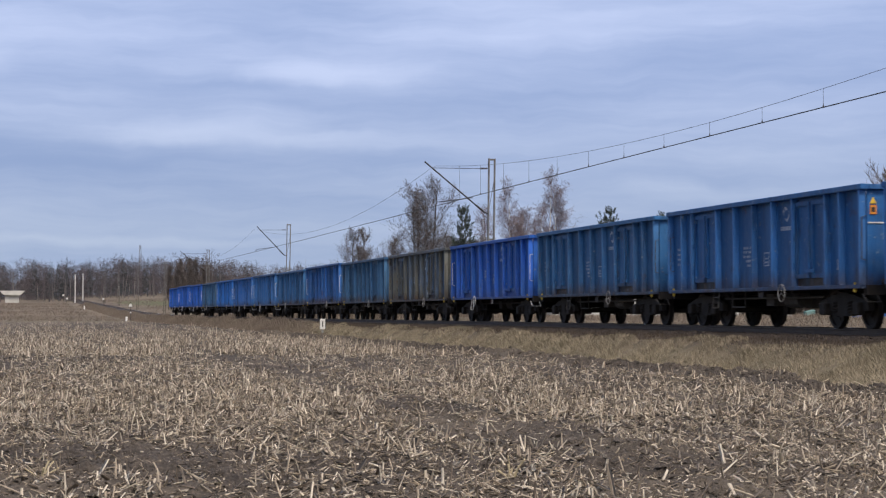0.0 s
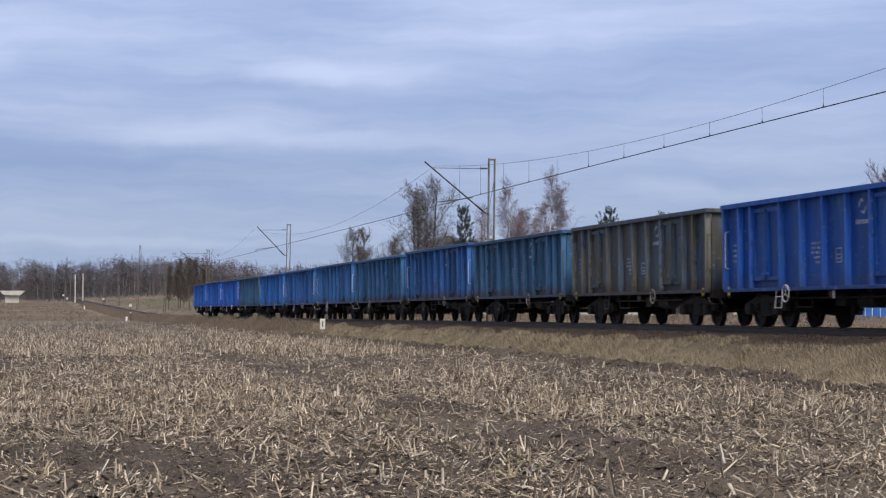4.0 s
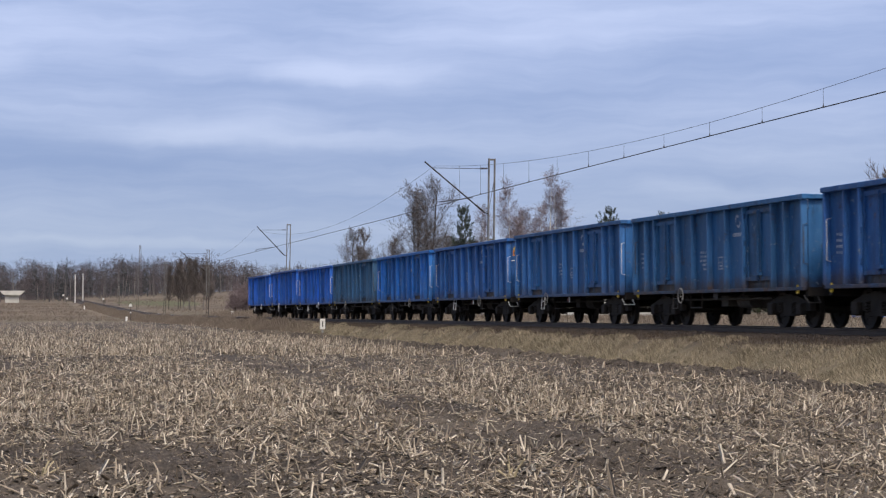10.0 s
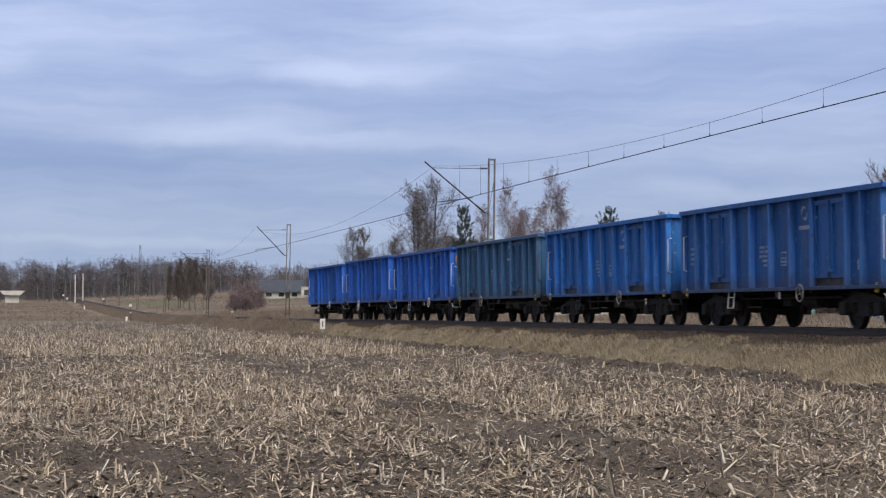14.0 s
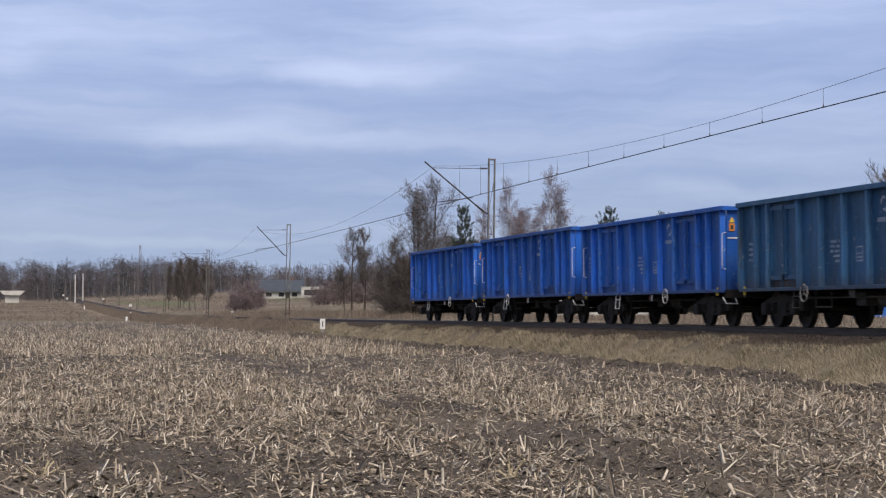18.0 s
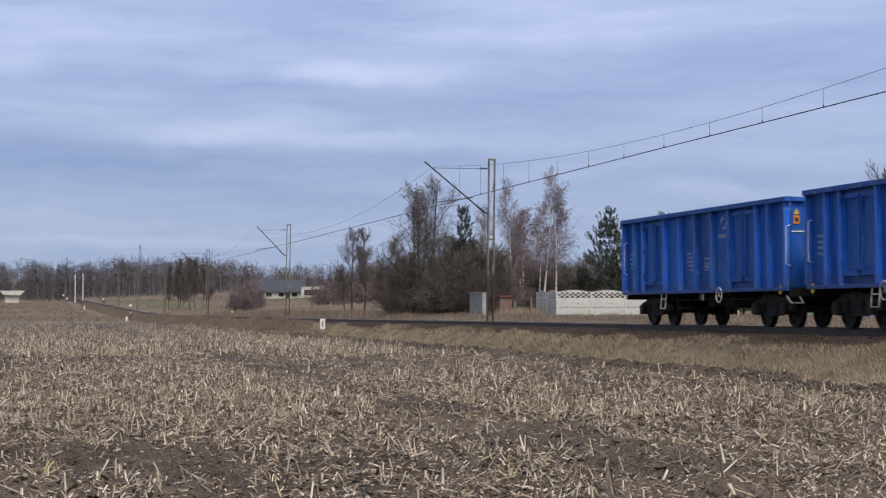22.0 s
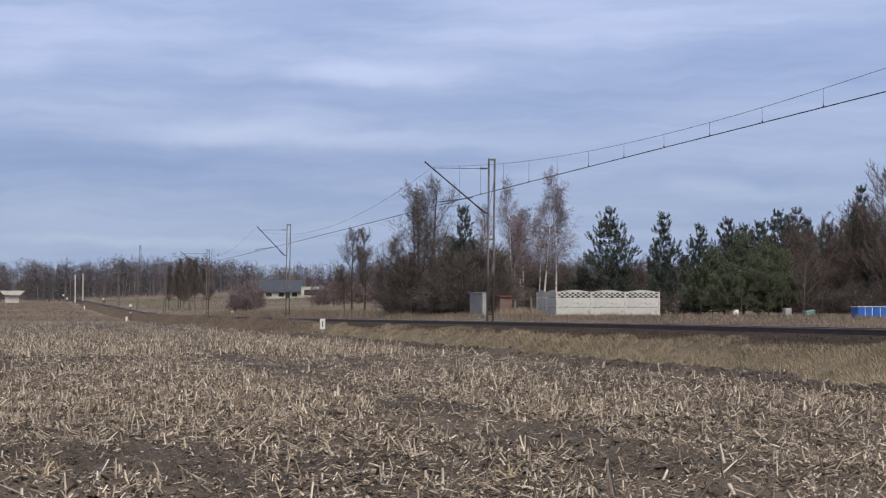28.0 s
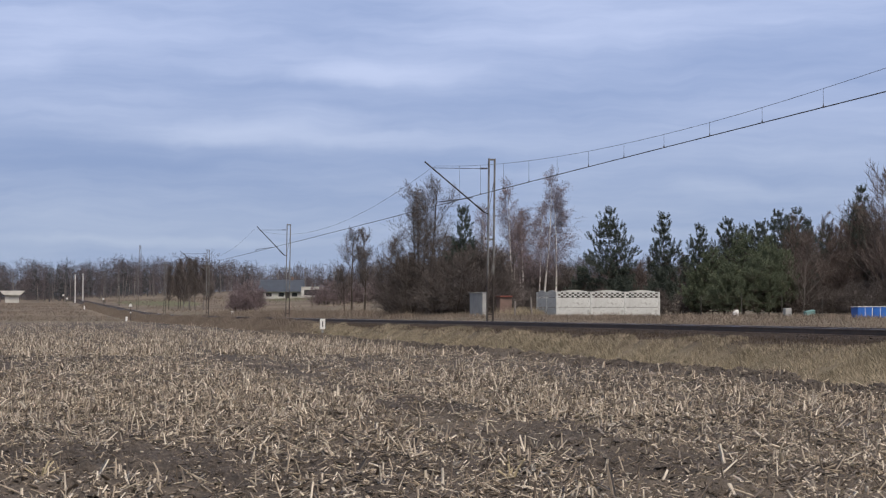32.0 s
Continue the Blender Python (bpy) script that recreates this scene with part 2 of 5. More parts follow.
def cloud_sky():
    """Overcast evening-blue sky with drawn-out cloud banks, on the far backdrop."""
    m, nt, bsdf = material("cloudy_sky")
    nt.nodes.remove(bsdf)
    co = node(nt, "ShaderNodeTexCoord").outputs["Object"]
    s = node(nt, "ShaderNodeSeparateXYZ", {0: co})
    az = maths(nt, "SUBTRACT", maths(nt, "ARCTAN2", s.outputs[0], s.outputs[1]), radians(12.87))
    el = maths(nt, "DIVIDE", s.outputs[2], 4400.0)
    uv = node(nt, "ShaderNodeCombineXYZ", {0: maths(nt, "MULTIPLY", az, 33.1), 1: maths(nt, "MULTIPLY", el, 33.1)}).outputs[0]
    warp = node(nt, "ShaderNodeTexNoise", {"Vector": uv, "Scale": 0.9, "Detail": 3.0}).outputs[1]
    off = node(nt, "ShaderNodeVectorMath", {0: warp, 1: (0.5, 0.5, 0.5)}, operation="SUBTRACT").outputs[0]
    off = node(nt, "ShaderNodeVectorMath", {0: off, 1: (1.2, 0.38, 0.0)}, operation="MULTIPLY").outputs[0]
    p = node(nt, "ShaderNodeVectorMath", {0: uv, 1: off}, operation="ADD").outputs[0]
    fac = maths(nt, "MULTIPLY_ADD", tex(nt, p, 1.0, 6, 0.6, (0.17, 1.6, 1)), 0.95, -0.02)
    fac = maths(nt, "MULTIPLY_ADD", tex(nt, p, 1.0, 3, 0.5, (0.10, 0.55, 1)), 0.5, maths(nt, "SUBTRACT", fac, 0.27))
    banks = [(-8.3, 4.4, 0.8, 0.30, .30), (-7.3, 4.75, 1.2, 0.40, .18), (-1.6, 4.22, 1.4, 0.26, .34), (-2.7, 4.2, 0.8, 0.2, .18),
             (-4.7, 3.04, 2.2, 0.30, .30), (-4.1, 3.2, 1.7, 0.2, .15), (-1.6, 3.07, 1.4, 0.14, .22), (-2.8, 3.5, 1.1, 0.15, .15),
             (-6.0, 3.8, 1.2, 0.15, .12), (-5.0, 4.85, 1.4, 0.25, .12), (-8.0, 2.55, 3.5, 0.5, -.22), (-3.7, 2.6, 4.0, 0.4, -.16),
             (-4.2, 4.0, 2.2, 0.28, -.12), (4.0, 2.12, 0.9, 0.2, .22), (0.2, 5.1, 2.2, 0.5, .16), (4.8, 4.4, 3.5, 0.4, -.15),
             (1.3, 3.8, 3.2, 0.3, -.16), (5.5, 2.9, 3.0, 0.4, .10), (-4.0, 1.15, 9.0, 0.4, .10), (-5.6, 1.22, 2.6, 0.09, .24), (-2.4, 1.42, 2.2, 0.10, .20), (1.6, 1.3, 3.0, 0.12, .14), (2.0, 5.6, 5.0, 0.5, .1)]
    for cx, cy, w, h, a in banks:
        d = node(nt, "ShaderNodeVectorMath", {0: p, 1: (cx, cy, 0)}, operation="SUBTRACT").outputs[0]
        d = node(nt, "ShaderNodeVectorMath", {0: d, 1: (1 / w, 1 / h, 0)}, operation="MULTIPLY").outputs[0]
        d = node(nt, "ShaderNodeVectorMath", {0: d}, operation="LENGTH").outputs[1]
        g = node(nt, "ShaderNodeMapRange", {0: d, 1: 1.7, 2: 0.0, 3: 0.0, 4: a}, interpolation_type="SMOOTHSTEP").outputs[0]
        fac = maths(nt, "ADD", fac, g)
    blue = mix(nt, ramp(nt, el, 0.01, 0.16), (0.272, 0.362, 0.565), (0.305, 0.405, 0.665))
    white = mix(nt, ramp(nt, el, 0.01, 0.16), (0.455, 0.535, 0.69), (0.56, 0.65, 0.91))
    col = mix(nt, ramp(nt, fac, -0.02, 1.0), blue, white)
    em = node(nt, "ShaderNodeEmission", {0: col, 1: 1.0})
    nt.links.new(em.outputs[0], nt.nodes["Material Output"].inputs[0])
    return m


# ---- mesh helpers ----
def mesh_object(name, verts, faces, mat, parent=None, smooth=False):
    me = bpy.data.meshes.new(name)
    me.from_pydata(verts, [], faces)
    me.materials.append(mat)
    if smooth:
        me.shade_smooth()
    ob = new(name, me)
    ob.parent = parent
    return ob


def soup(name, verts, faces, mat, parent=None, smooth=False):
    """A large mesh from arrays: verts n x 3, faces m x k."""
    verts, faces = np.asarray(verts, np.float32), np.asarray(faces, np.int32)
    me = bpy.data.meshes.new(name)
    k = faces.shape[1]
    me.vertices.add(len(verts))
    me.vertices.foreach_set("co", verts.ravel())
    me.loops.add(faces.size)
    me.loops.foreach_set("vertex_index", faces.ravel())
    me.polygons.add(len(faces))
    me.polygons.foreach_set("loop_start", np.arange(0, faces.size, k, dtype=np.int32))
    me.update(calc_edges=True)
    me.validate()
    me.materials.append(mat)
    if smooth:
        me.shade_smooth()
    ob = new(name, me)
    ob.parent = parent
    return ob


def part(name, bm, mat, parent, label="", smooth=False):
    me = bpy.data.meshes.new(name)
    bm.to_mesh(me)
    bm.free()
    me.materials.append(mat)
    if smooth:
        me.shade_smooth()
    ob = new(name, me)
    ob.parent = parent
    if label:
        ob["label"] = label
    return ob


def box(bm, x0, x1, y0, y1, z0, z1, bevel=0.0):
    r = bmesh.ops.create_cube(bm, size=1)
    m = Matrix.Translation(((x0 + x1) / 2, (y0 + y1) / 2, (z0 + z1) / 2)) @ Matrix.Diagonal((x1 - x0, y1 - y0, z1 - z0, 1))
    bmesh.ops.transform(bm, matrix=m, verts=r["verts"])
    if bevel:
        ed = {e for v in r["verts"] for e in v.link_edges}
        bmesh.ops.bevel(bm, geom=list(ed), offset=bevel, segments=1, affect="EDGES")
    return bm


def boxes(*dims, bevel=0.0):
    bm = bmesh.new()
    for d in dims:
        box(bm, *d, bevel=bevel)
    return bm


def tube(bm, a, b, r0, r1=None, n=8):
    a, b = Vector(a), Vector(b)
    d = b - a
    m = Matrix.Translation((a + b) / 2) @ d.to_track_quat("Z", "Y").to_matrix().to_4x4()
    bmesh.ops.create_cone(bm, cap_ends=True, segments=n, radius1=r0, radius2=r0 if r1 is None else r1, depth=d.length, matrix=m)
    return bm


def path_tube(bm, pts, r, n=6):
    """One connected tube along a polyline."""
    pts = [Vector(p) for p in pts]
    rings, ref = [], None
    for i, p in enumerate(pts):
        d = (pts[min(i + 1, len(pts) - 1)] - pts[max(i - 1, 0)]).normalized()
        ref = d.orthogonal() if ref is None else ref - d * ref.dot(d)
        u = ref.normalized()
        w = d.cross(u)
        rings.append([bm.verts.new(p + (u * math.cos(k * math.tau / n) + w * math.sin(k * math.tau / n)) * r) for k in range(n)])
    for a, b in zip(rings, rings[1:]):
        for k in range(n):
            bm.faces.new((a[k], a[(k + 1) % n], b[(k + 1) % n], b[k]))
    bm.faces.new(rings[0][::-1]), bm.faces.new(rings[-1])
    return bm


def ring(bm, centre, axis, radius, r, n=16):
    c, ax = Vector(centre), Vector(axis).normalized()
    q = ax.to_track_quat("Z", "Y")
    pts = [c + q @ Vector((radius * math.cos(i * math.tau / n), radius * math.sin(i * math.tau / n), 0)) for i in range(n)]
    return path_tube(bm, pts + pts[:1], r, 5)


def prism(bm, outline, axis, lo, hi):
    """Extrudes an outline of (a, b) pairs along axis x, y or z."""
    def at(a, b, t):
        return {"x": (t, a, b), "y": (a, t, b), "z": (a, b, t)}[axis]
    v0 = [bm.verts.new(at(a, b, lo)) for a, b in outline]
    v1 = [bm.verts.new(at(a, b, hi)) for a, b in outline]
    bm.faces.new(v0), bm.faces.new(v1[::-1])
    for i in range(len(outline)):
        j = (i + 1) % len(outline)
        bm.faces.new((v0[i], v1[i], v1[j], v0[j]))
    bmesh.ops.recalc_face_normals(bm, faces=bm.faces)
    return bm


# ---- terrain ----
def smooth01(t):
    t = np.clip(t, 0, 1)
    return t * t * (3 - 2 * t)


def rise(y):
    y = np.asarray(y, float)
    q = np.clip(y - 230, 0, 120)
    return 0.0125 * q * q / 240 + 0.0125 * np.clip(y - 350, 0, 380) + 0.0074 * np.clip(y - 730, 0, 5000)


def track_z(y):
    return -0.13 * smooth01((np.asarray(y, float) - 40) / 110) + rise(y)


def vnoise(x, y, seed):
    """Smooth value noise, about -1 to 1."""
    xi, yi = np.floor(x).astype(np.int64), np.floor(y).astype(np.int64)
    fx, fy = smooth01(x - xi), smooth01(y - yi)

    def h(i, j):
        n = (i * 374761393 + j * 668265263 + seed * 974634777) & 0xFFFFFFFF
        n = ((n ^ (n >> 13)) * 1274126177) & 0xFFFFFFFF
        return ((n ^ (n >> 16)) & 0xFFFF) / 32767.5 - 1
    a = h(xi, yi) * (1 - fx) + h(xi + 1, yi) * fx
    b = h(xi, yi + 1) * (1 - fx) + h(xi + 1, yi + 1) * fx
    return a * (1 - fy) + b * fy


def field_edge(y):
    return 16.6 - 1.3 * smooth01((40 - y) / 9) + 0.2 * vnoise(y * 0.4, y * 0 + 3, 5)


def ground_z(x, y):
    x, y = np.asarray(x, float), np.asarray(y, float)
    edge = field_edge(y)
    side = -1.07 + 0.80 * smooth01((x - edge) / (18.2 - edge)) - 0.1 * smooth01((x - 21) / 1.5) + 0.5 * smooth01((x - 22.5) / 3) * smooth01((y - 70) / 35)
    far = 0.05 * np.clip(x - 35, 0, 60) * smooth01((y - 150) / 220)
    away = smooth01((np.hypot(x, y) - 8) / 5) * smooth01((y - 4) / 6)
    rough = 0.03 * vnoise(x * 0.8, y * 0.8, 1) * away
    near = away * smooth01((130 - y) / 90) * smooth01((edge - x) / 0.3)
    clods = near * (0.045 * vnoise(x * 4.2, y * 4.2, 2) + 0.04 * vnoise(x * 9, y * 9, 3) + 0.05 * vnoise(x * 1.6, y * 1.6, 4))
    furrow = -0.16 * np.exp(-((x - edge + 0.30) / 0.25) ** 2) + (0.17 + .05 * vnoise(y * 1.3, x * 1.3, 6)) * np.exp(-((x - edge + 0.95) / 0.34) ** 2)
    return side + far + rise(y) - 0.13 * smooth01((y - 40) / 110) * smooth01((x - 15) / 3) + rough + clods + furrow * smooth01((260 - y) / 60)


def build_ground():
    mid = radians(12.87)
    fine = np.arange(-15.5, 15.51, 0.16)
    coarse = np.concatenate([np.arange(-180, -15.5, 6.0), fine, np.arange(16, 180, 6.0)])
    ang = mid + np.radians(coarse)
    radii, r = [0.3, 2, 4, 6, 8, 10, 11.5], 12.5
    while r < 4600:
        radii.append(r)
        r += max(0.055, min(r * r * (0.00007 if r < 130 else 0.00014), r * 0.08))
    radii = np.array(radii)
    R, A = np.meshgrid(radii, ang, indexing="ij")
    X, Y = R * np.sin(A), R * np.cos(A)
    Z = ground_z(X, Y)
    n, k = X.shape
    verts = np.stack([X, Y, Z], -1).reshape(-1, 3)
    i, j = np.meshgrid(np.arange(n - 1), np.arange(k), indexing="ij")
    j2 = (j + 1) % k
    faces = np.stack([i * k + j, i * k + j2, (i + 1) * k + j2, (i + 1) * k + j], -1).reshape(-1, 4)
    verts = np.vstack([verts, [[0, 0, float(ground_z(0, 0))]]])
    hub = np.arange(0, k, 2)
    faces = np.vstack([faces, np.stack([hub * 0 + n * k, hub, (hub + 1) % k, (hub + 2) % k], -1)])
    ob = soup("ground", verts, faces, SOIL, smooth=True)
    tagged(ob, "tilled brown stubble field bordered by dry grass", "ground", kind="structure")


def build_sky():
    az = np.radians(np.arange(-50, 51, 2.0)) + radians(12.87)
    el = np.radians(np.arange(-1, 33, 2.0))
    A, E = np.meshgrid(az, el, indexing="ij")
    R = 4400.0
    v = np.stack([R * np.sin(A), R * np.cos(A), R * np.tan(E)], -1).reshape(-1, 3)
    n, k = A.shape
    i, j = np.meshgrid(np.arange(n - 1), np.arange(k - 1), indexing="ij")
    f = np.stack([i * k + j, i * k + j + 1, (i + 1) * k + j + 1, (i + 1) * k + j], -1).reshape(-1, 4)
    ob = soup("backdrop", v, f, cloud_sky(), smooth=True)
    return tagged(ob, "blue-grey overcast sky with drifting cloud banks", "sky", kind="structure")


build_ground()
SKY = build_sky()


# ---- railway ----
def strip(name, section, ys, mat, parent, x0=0.0, closed=True):
    """Sweeps a section of (x, z) along the track."""
    verts, faces, n = [], [], len(section)
    for y in ys:
        z = float(track_z(y))
        verts += [(x0 + a, y, z + b) for a, b in section]
    for i in range(len(ys) - 1):
        for j in range(n if closed else n - 1):
            k = (j + 1) % n
            faces.append((i * n + j, i * n + k, (i + 1) * n + k, (i + 1) * n + j))
    if closed:
        faces += [tuple(range(n))[::-1], tuple(range((len(ys) - 1) * n, len(ys) * n))]
    return mesh_object(name, verts, faces, mat, parent)


def build_track():
    track = tagged(new("railway_track"), "single railway track on dark brown ballast", "railway track", kind="structure")
    ys = [-60 + 4 * i for i in range(200)]
    strip("ballast", [(-2.35, -0.60), (-1.75, -0.20), (1.75, -0.20), (2.35, -0.60)], ys, BALLAST, track, TX)
    rail = [(-.075, -.17), (.075, -.17), (.075, -.155), (.012, -.14), (.012, -.045), (.036, -.035), (.036, -.004), (-.036, -.004), (-.036, -.035), (-.012, -.045), (-.012, -.14), (-.075, -.155)]
    head = [(-.034, -.004), (.034, -.004), (.03, 0), (-.03, 0)]
    for side in (-0.753, 0.753):
        r = strip("rail", rail, ys, RAIL, track, TX + side)
        strip("rail_head", head, ys, RAILTOP, r, TX + side)
    rng = np.random.default_rng(4)
    n = 26000
    y = 24 + 236 * rng.random(n) ** 1.6
    x = TX + rng.choice([-1, -1, 1], n) * (1.25 + 1.1 * rng.random(n))
    top = -0.20 - 0.40 * np.clip((np.abs(x - TX) - 1.75) / 0.6, 0, 1)
    c = np.stack([x, y, track_z(y) + top], -1)
    s = 0.025 + 0.035 * rng.random((n, 1))
    base = np.array([[1, 0, 0], [-.5, .87, 0], [-.5, -.87, 0], [0, 0, 1.2]])
    v = (c[:, None, :] + s[:, None, :] * (base[None] + rng.normal(0, .3, (n, 4, 3)))).reshape(-1, 3)
    k = np.arange(n)[:, None] * 4
    f = np.concatenate([k + np.array([[0, 1, 3]]), k + np.array([[1, 2, 3]]), k + np.array([[2, 0, 3]])])
    tagged(soup("gravel", v, f, BALLAST, track), "loose dark ballast stones", kind="stuff")
    return track


TRACK = build_track()


# ---- wagons ----
# Local axes: x across, y along, z up from the rail top; the -x side faces the field.
POSTS = (0.09, 1.15, 1.95, 3.85, 5.12, 6.40, 7.68, 8.95, 10.85, 11.65, 12.71)


def hat_post(x_in, x_out, y, w, z0, z1):
    """A pressed post: wide foot, narrower crown, with a flared lower end."""
    bm = bmesh.new()
    h = w / 2
    prism(bm, [(x_in, y - h), (x_in, y + h), (x_out, y + h * .9), (x_out, y - h * .9)], "z", z0 + 0.22, z1)
    prism(bm, [(x_in, y - h * 1.25), (x_in, y + h * 1.25), (x_out, y + h * .95), (x_out, y - h * .95)], "z", z0, z0 + 0.22)
    return bm


def rim_frame(x0, x1, a, b, z0, z1, w):
    """A rectangular frame in one piece, open in the middle."""
    bm = bmesh.new()
    loops = [[bm.verts.new((x, y, z)) for y, z in ((a + i, z0 + i), (b - i, z0 + i), (b - i, z1 - i), (a + i, z1 - i))] for x, i in ((x0, 0), (x1, .006), (x1, w), (x0, w + .006))]
    for p, q in zip(loops, loops[1:] + loops[:1]):
        for k in range(4):
            bm.faces.new((p[k], p[(k + 1) % 4], q[(k + 1) % 4], q[k]))
    bmesh.ops.recalc_face_normals(bm, faces=bm.faces)
    return bm


def wheelset_mesh():
    bm = bmesh.new()
    tube(bm, (-1.0, 0, 0), (1.0, 0, 0), 0.085, n=10)
    return bm


def wheel_mesh():
    bm = bmesh.new()
    prof = [(-.07, .06), (-.07, .17), (-.035, .19), (-.03, .37), (-.07, .385), (-.07, .46), (.03, .455), (.035, .485), (.065, .485), (.065, .385), (.03, .37), (.035, .19), (.07, .17), (.07, .06)]
    n, rings = 28, []
    for i in range(n):
        a = math.tau * i / n
        rings.append([bm.verts.new((x, r * math.cos(a), r * math.sin(a))) for x, r in prof])
    for i in range(n):
        p, q = rings[i], rings[(i + 1) % n]
        for j in range(len(prof) - 1):
            bm.faces.new((p[j], p[j + 1], q[j + 1], q[j]))
    # three lightening bosses on the plate so that its turning can be told
    for i in range(3):
        a = math.tau * i / 3
        tube(bm, (-.05, .28 * math.cos(a), .28 * math.sin(a)), (.05, .28 * math.cos(a), .28 * math.sin(a)), .03, n=6)
    return bm


def build_wagon():
    w = new("open_goods_wagon")
    # underframe
    part("underframe", boxes((-1.255, -1.11, -6.3, 6.3, .93, 1.17), (1.11, 1.255, -6.3, 6.3, .93, 1.17), (-.28, .28, -6.3, 6.3, .82, 1.12),
                             (-1.28, 1.28, -6.40, -6.22, .78, .995), (-1.28, 1.28, 6.22, 6.40, .78, .995), (-1.2, 1.2, -.2, .2, .85, 1.1),
                             (-1.2, 1.2, -2.1, -1.9, .85, 1.1), (-1.2, 1.2, 1.9, 2.1, .85, 1.1)), UNDER, w)
    part("floor", boxes((-1.265, 1.265, -6.315, 6.315, 1.172, 1.23)), UNDER, w)
    bm = bmesh.new()
    tube(bm, (-.55, -1.3, .7), (-.55, -.4, .7), .2, n=12)
    box(bm, -.75, -.35, .2, .7, .55, .85)
    box(bm, .3, .8, -.8, .5, .5, .85)
    path_tube(bm, [(-.9, -3.2, .75), (-.9, 3.2, .75)], .03)
    path_tube(bm, [(-1.1, 1.3, .9), (-1.1, 1.3, .52), (-1.1, 2.2, .52), (-1.1, 2.2, .9)], .022)
    part("brake_gear", bm, UNDER, w)
    # side walls, posts, doors
    for s in (-1, 1):
        lo, hi = sorted((s * 1.27, s * 1.30))
        for a, b in zip(POSTS, POSTS[1:]):
            if b - a > 1.85 and a < 9 and (a < 2 or a > 8):
                part("door_sill", boxes((lo, hi, a - 6.4, b - 6.4, 1.0, 1.195)), PAINT, w)
                part("door_header", boxes((lo, hi, a - 6.4, b - 6.4, 3.06, 3.149)), PAINT, w)
                continue
            bm = boxes((lo, hi, a - 6.4, b - 6.4, 1.0, 3.149))
            part("side_panel", bm, PAINT, w)
        lo, hi = sorted((s * 1.25, s * 1.472))
        part("top_rail", boxes((lo, hi, -6.46, 6.46, 3.135, 3.26), bevel=.012), PAINT, w)
        lo, hi = sorted((s * 1.295, s * 1.425))
        part("bottom_rail", boxes((lo, hi, -6.36, 6.36, .92, 1.01), bevel=.012), PAINT, w)
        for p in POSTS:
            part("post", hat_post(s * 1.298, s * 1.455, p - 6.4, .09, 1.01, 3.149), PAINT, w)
        for d in (1.97, 8.97):
            for leaf in (0, 1):
                a = d - 6.4 + .03 + leaf * .91
                b = a + .875
                lo, hi = sorted((s * 1.285, s * 1.325))
                door = part("door", boxes((lo, hi, a, b, 1.20, 3.05), bevel=.006), PAINT, w)
                part("door_frame", rim_frame(*sorted((s * 1.325, s * 1.375)), a, b, 1.20, 3.05, .10), PAINT, door)
                for hz in (1.5, 2.2, 2.9):
                    hy = a - .01 if leaf == 0 else b + .01
                    part("hinge", tube(bmesh.new(), (s * 1.40, hy, hz - .07), (s * 1.40, hy, hz + .07), .03), PAINT, door)
            yl = d - 6.4 + .93
            bm = bmesh.new()
            path_tube(bm, [(s * 1.41, yl, 1.2), (s * 1.41, yl, 3.02)], .022)
            box(bm, *sorted((s * 1.385, s * 1.45)), yl - .17, yl + .17, 1.33, 1.41)
            part("door_latch", bm, PAINT, w)
    # end walls
    for s in (-1, 1):
        lo, hi = sorted((s * 6.32, s * 6.36))
        part("end_wall", boxes((-1.268, 1.268, lo, hi, 1.0, 3.149)), PAINT, w)
        lo, hi = sorted((s * 6.30, s * 6.458))
        part("end_rail", boxes((-1.248, 1.248, lo, hi, 3.137, 3.255), bevel=.012), PAINT, w)
        for x in (-.75, 0, .75):
            a, b = sorted((s * 6.36, s * 6.45))
            part("end_post", boxes((x - .07, x + .07, a, b, 1.0, 3.15), bevel=.015), PAINT, w)
        for x in (-.875, .875):
            bm = bmesh.new()
            tube(bm, (x, s * 6.42, 1.06), (x, s * 6.72, 1.06), .09, n=12)
            tube(bm, (x, s * 6.70, 1.06), (x, s * 6.98, 1.06), .065, n=12)
            tube(bm, (x, s * 6.965, 1.06), (x, s * 7.005, 1.06), .23, n=20)
            part("buffer", bm, UNDER, w)
        bm = bmesh.new()
        path_tube(bm, [(0, s * 6.42, 1.03), (0, s * 6.85, .98), (0, s * 7.0, .9)], .05)
        path_tube(bm, [(.35, s * 6.42, .9), (.35, s * 6.7, .7), (.2, s * 7.0, .75)], .025)
        part("coupling", bm, UNDER, w)
    # bogies
    for c in (-4.65, 4.35):
        bm = boxes((-1.05, 1.05, c - .25, c + .25, .55, .85))
        for s in (-1, 1):
            prism(bm, [(c - 1.35, .42), (c - 1.32, .62), (c - .55, .80), (c + .55, .80), (c + 1.32, .62), (c + 1.35, .42), (c + .62, .42), (c + .4, .30), (c - .4, .30), (c - .62, .42)], "x", *sorted((s * .93, s * 1.07)))
        bogie = part("bogie", bm, UNDER, w)
        for s in (-1, 1):
            for dy in (-.9, .9):
                part("axle_box", boxes((*sorted((s * 1.0, s * 1.2)), c + dy - .16, c + dy + .16, .32, .62), bevel=.03), UNDER, bogie)
                bm = bmesh.new()
                path_tube(bm, [(s * 1.05 + .09 * math.cos(k * .79), c + dy * .45 + .09 * math.sin(k * .79), .36 + .009 * k) for k in range(33)], .022, 5)
                part("spring", bm, UNDER, bogie)
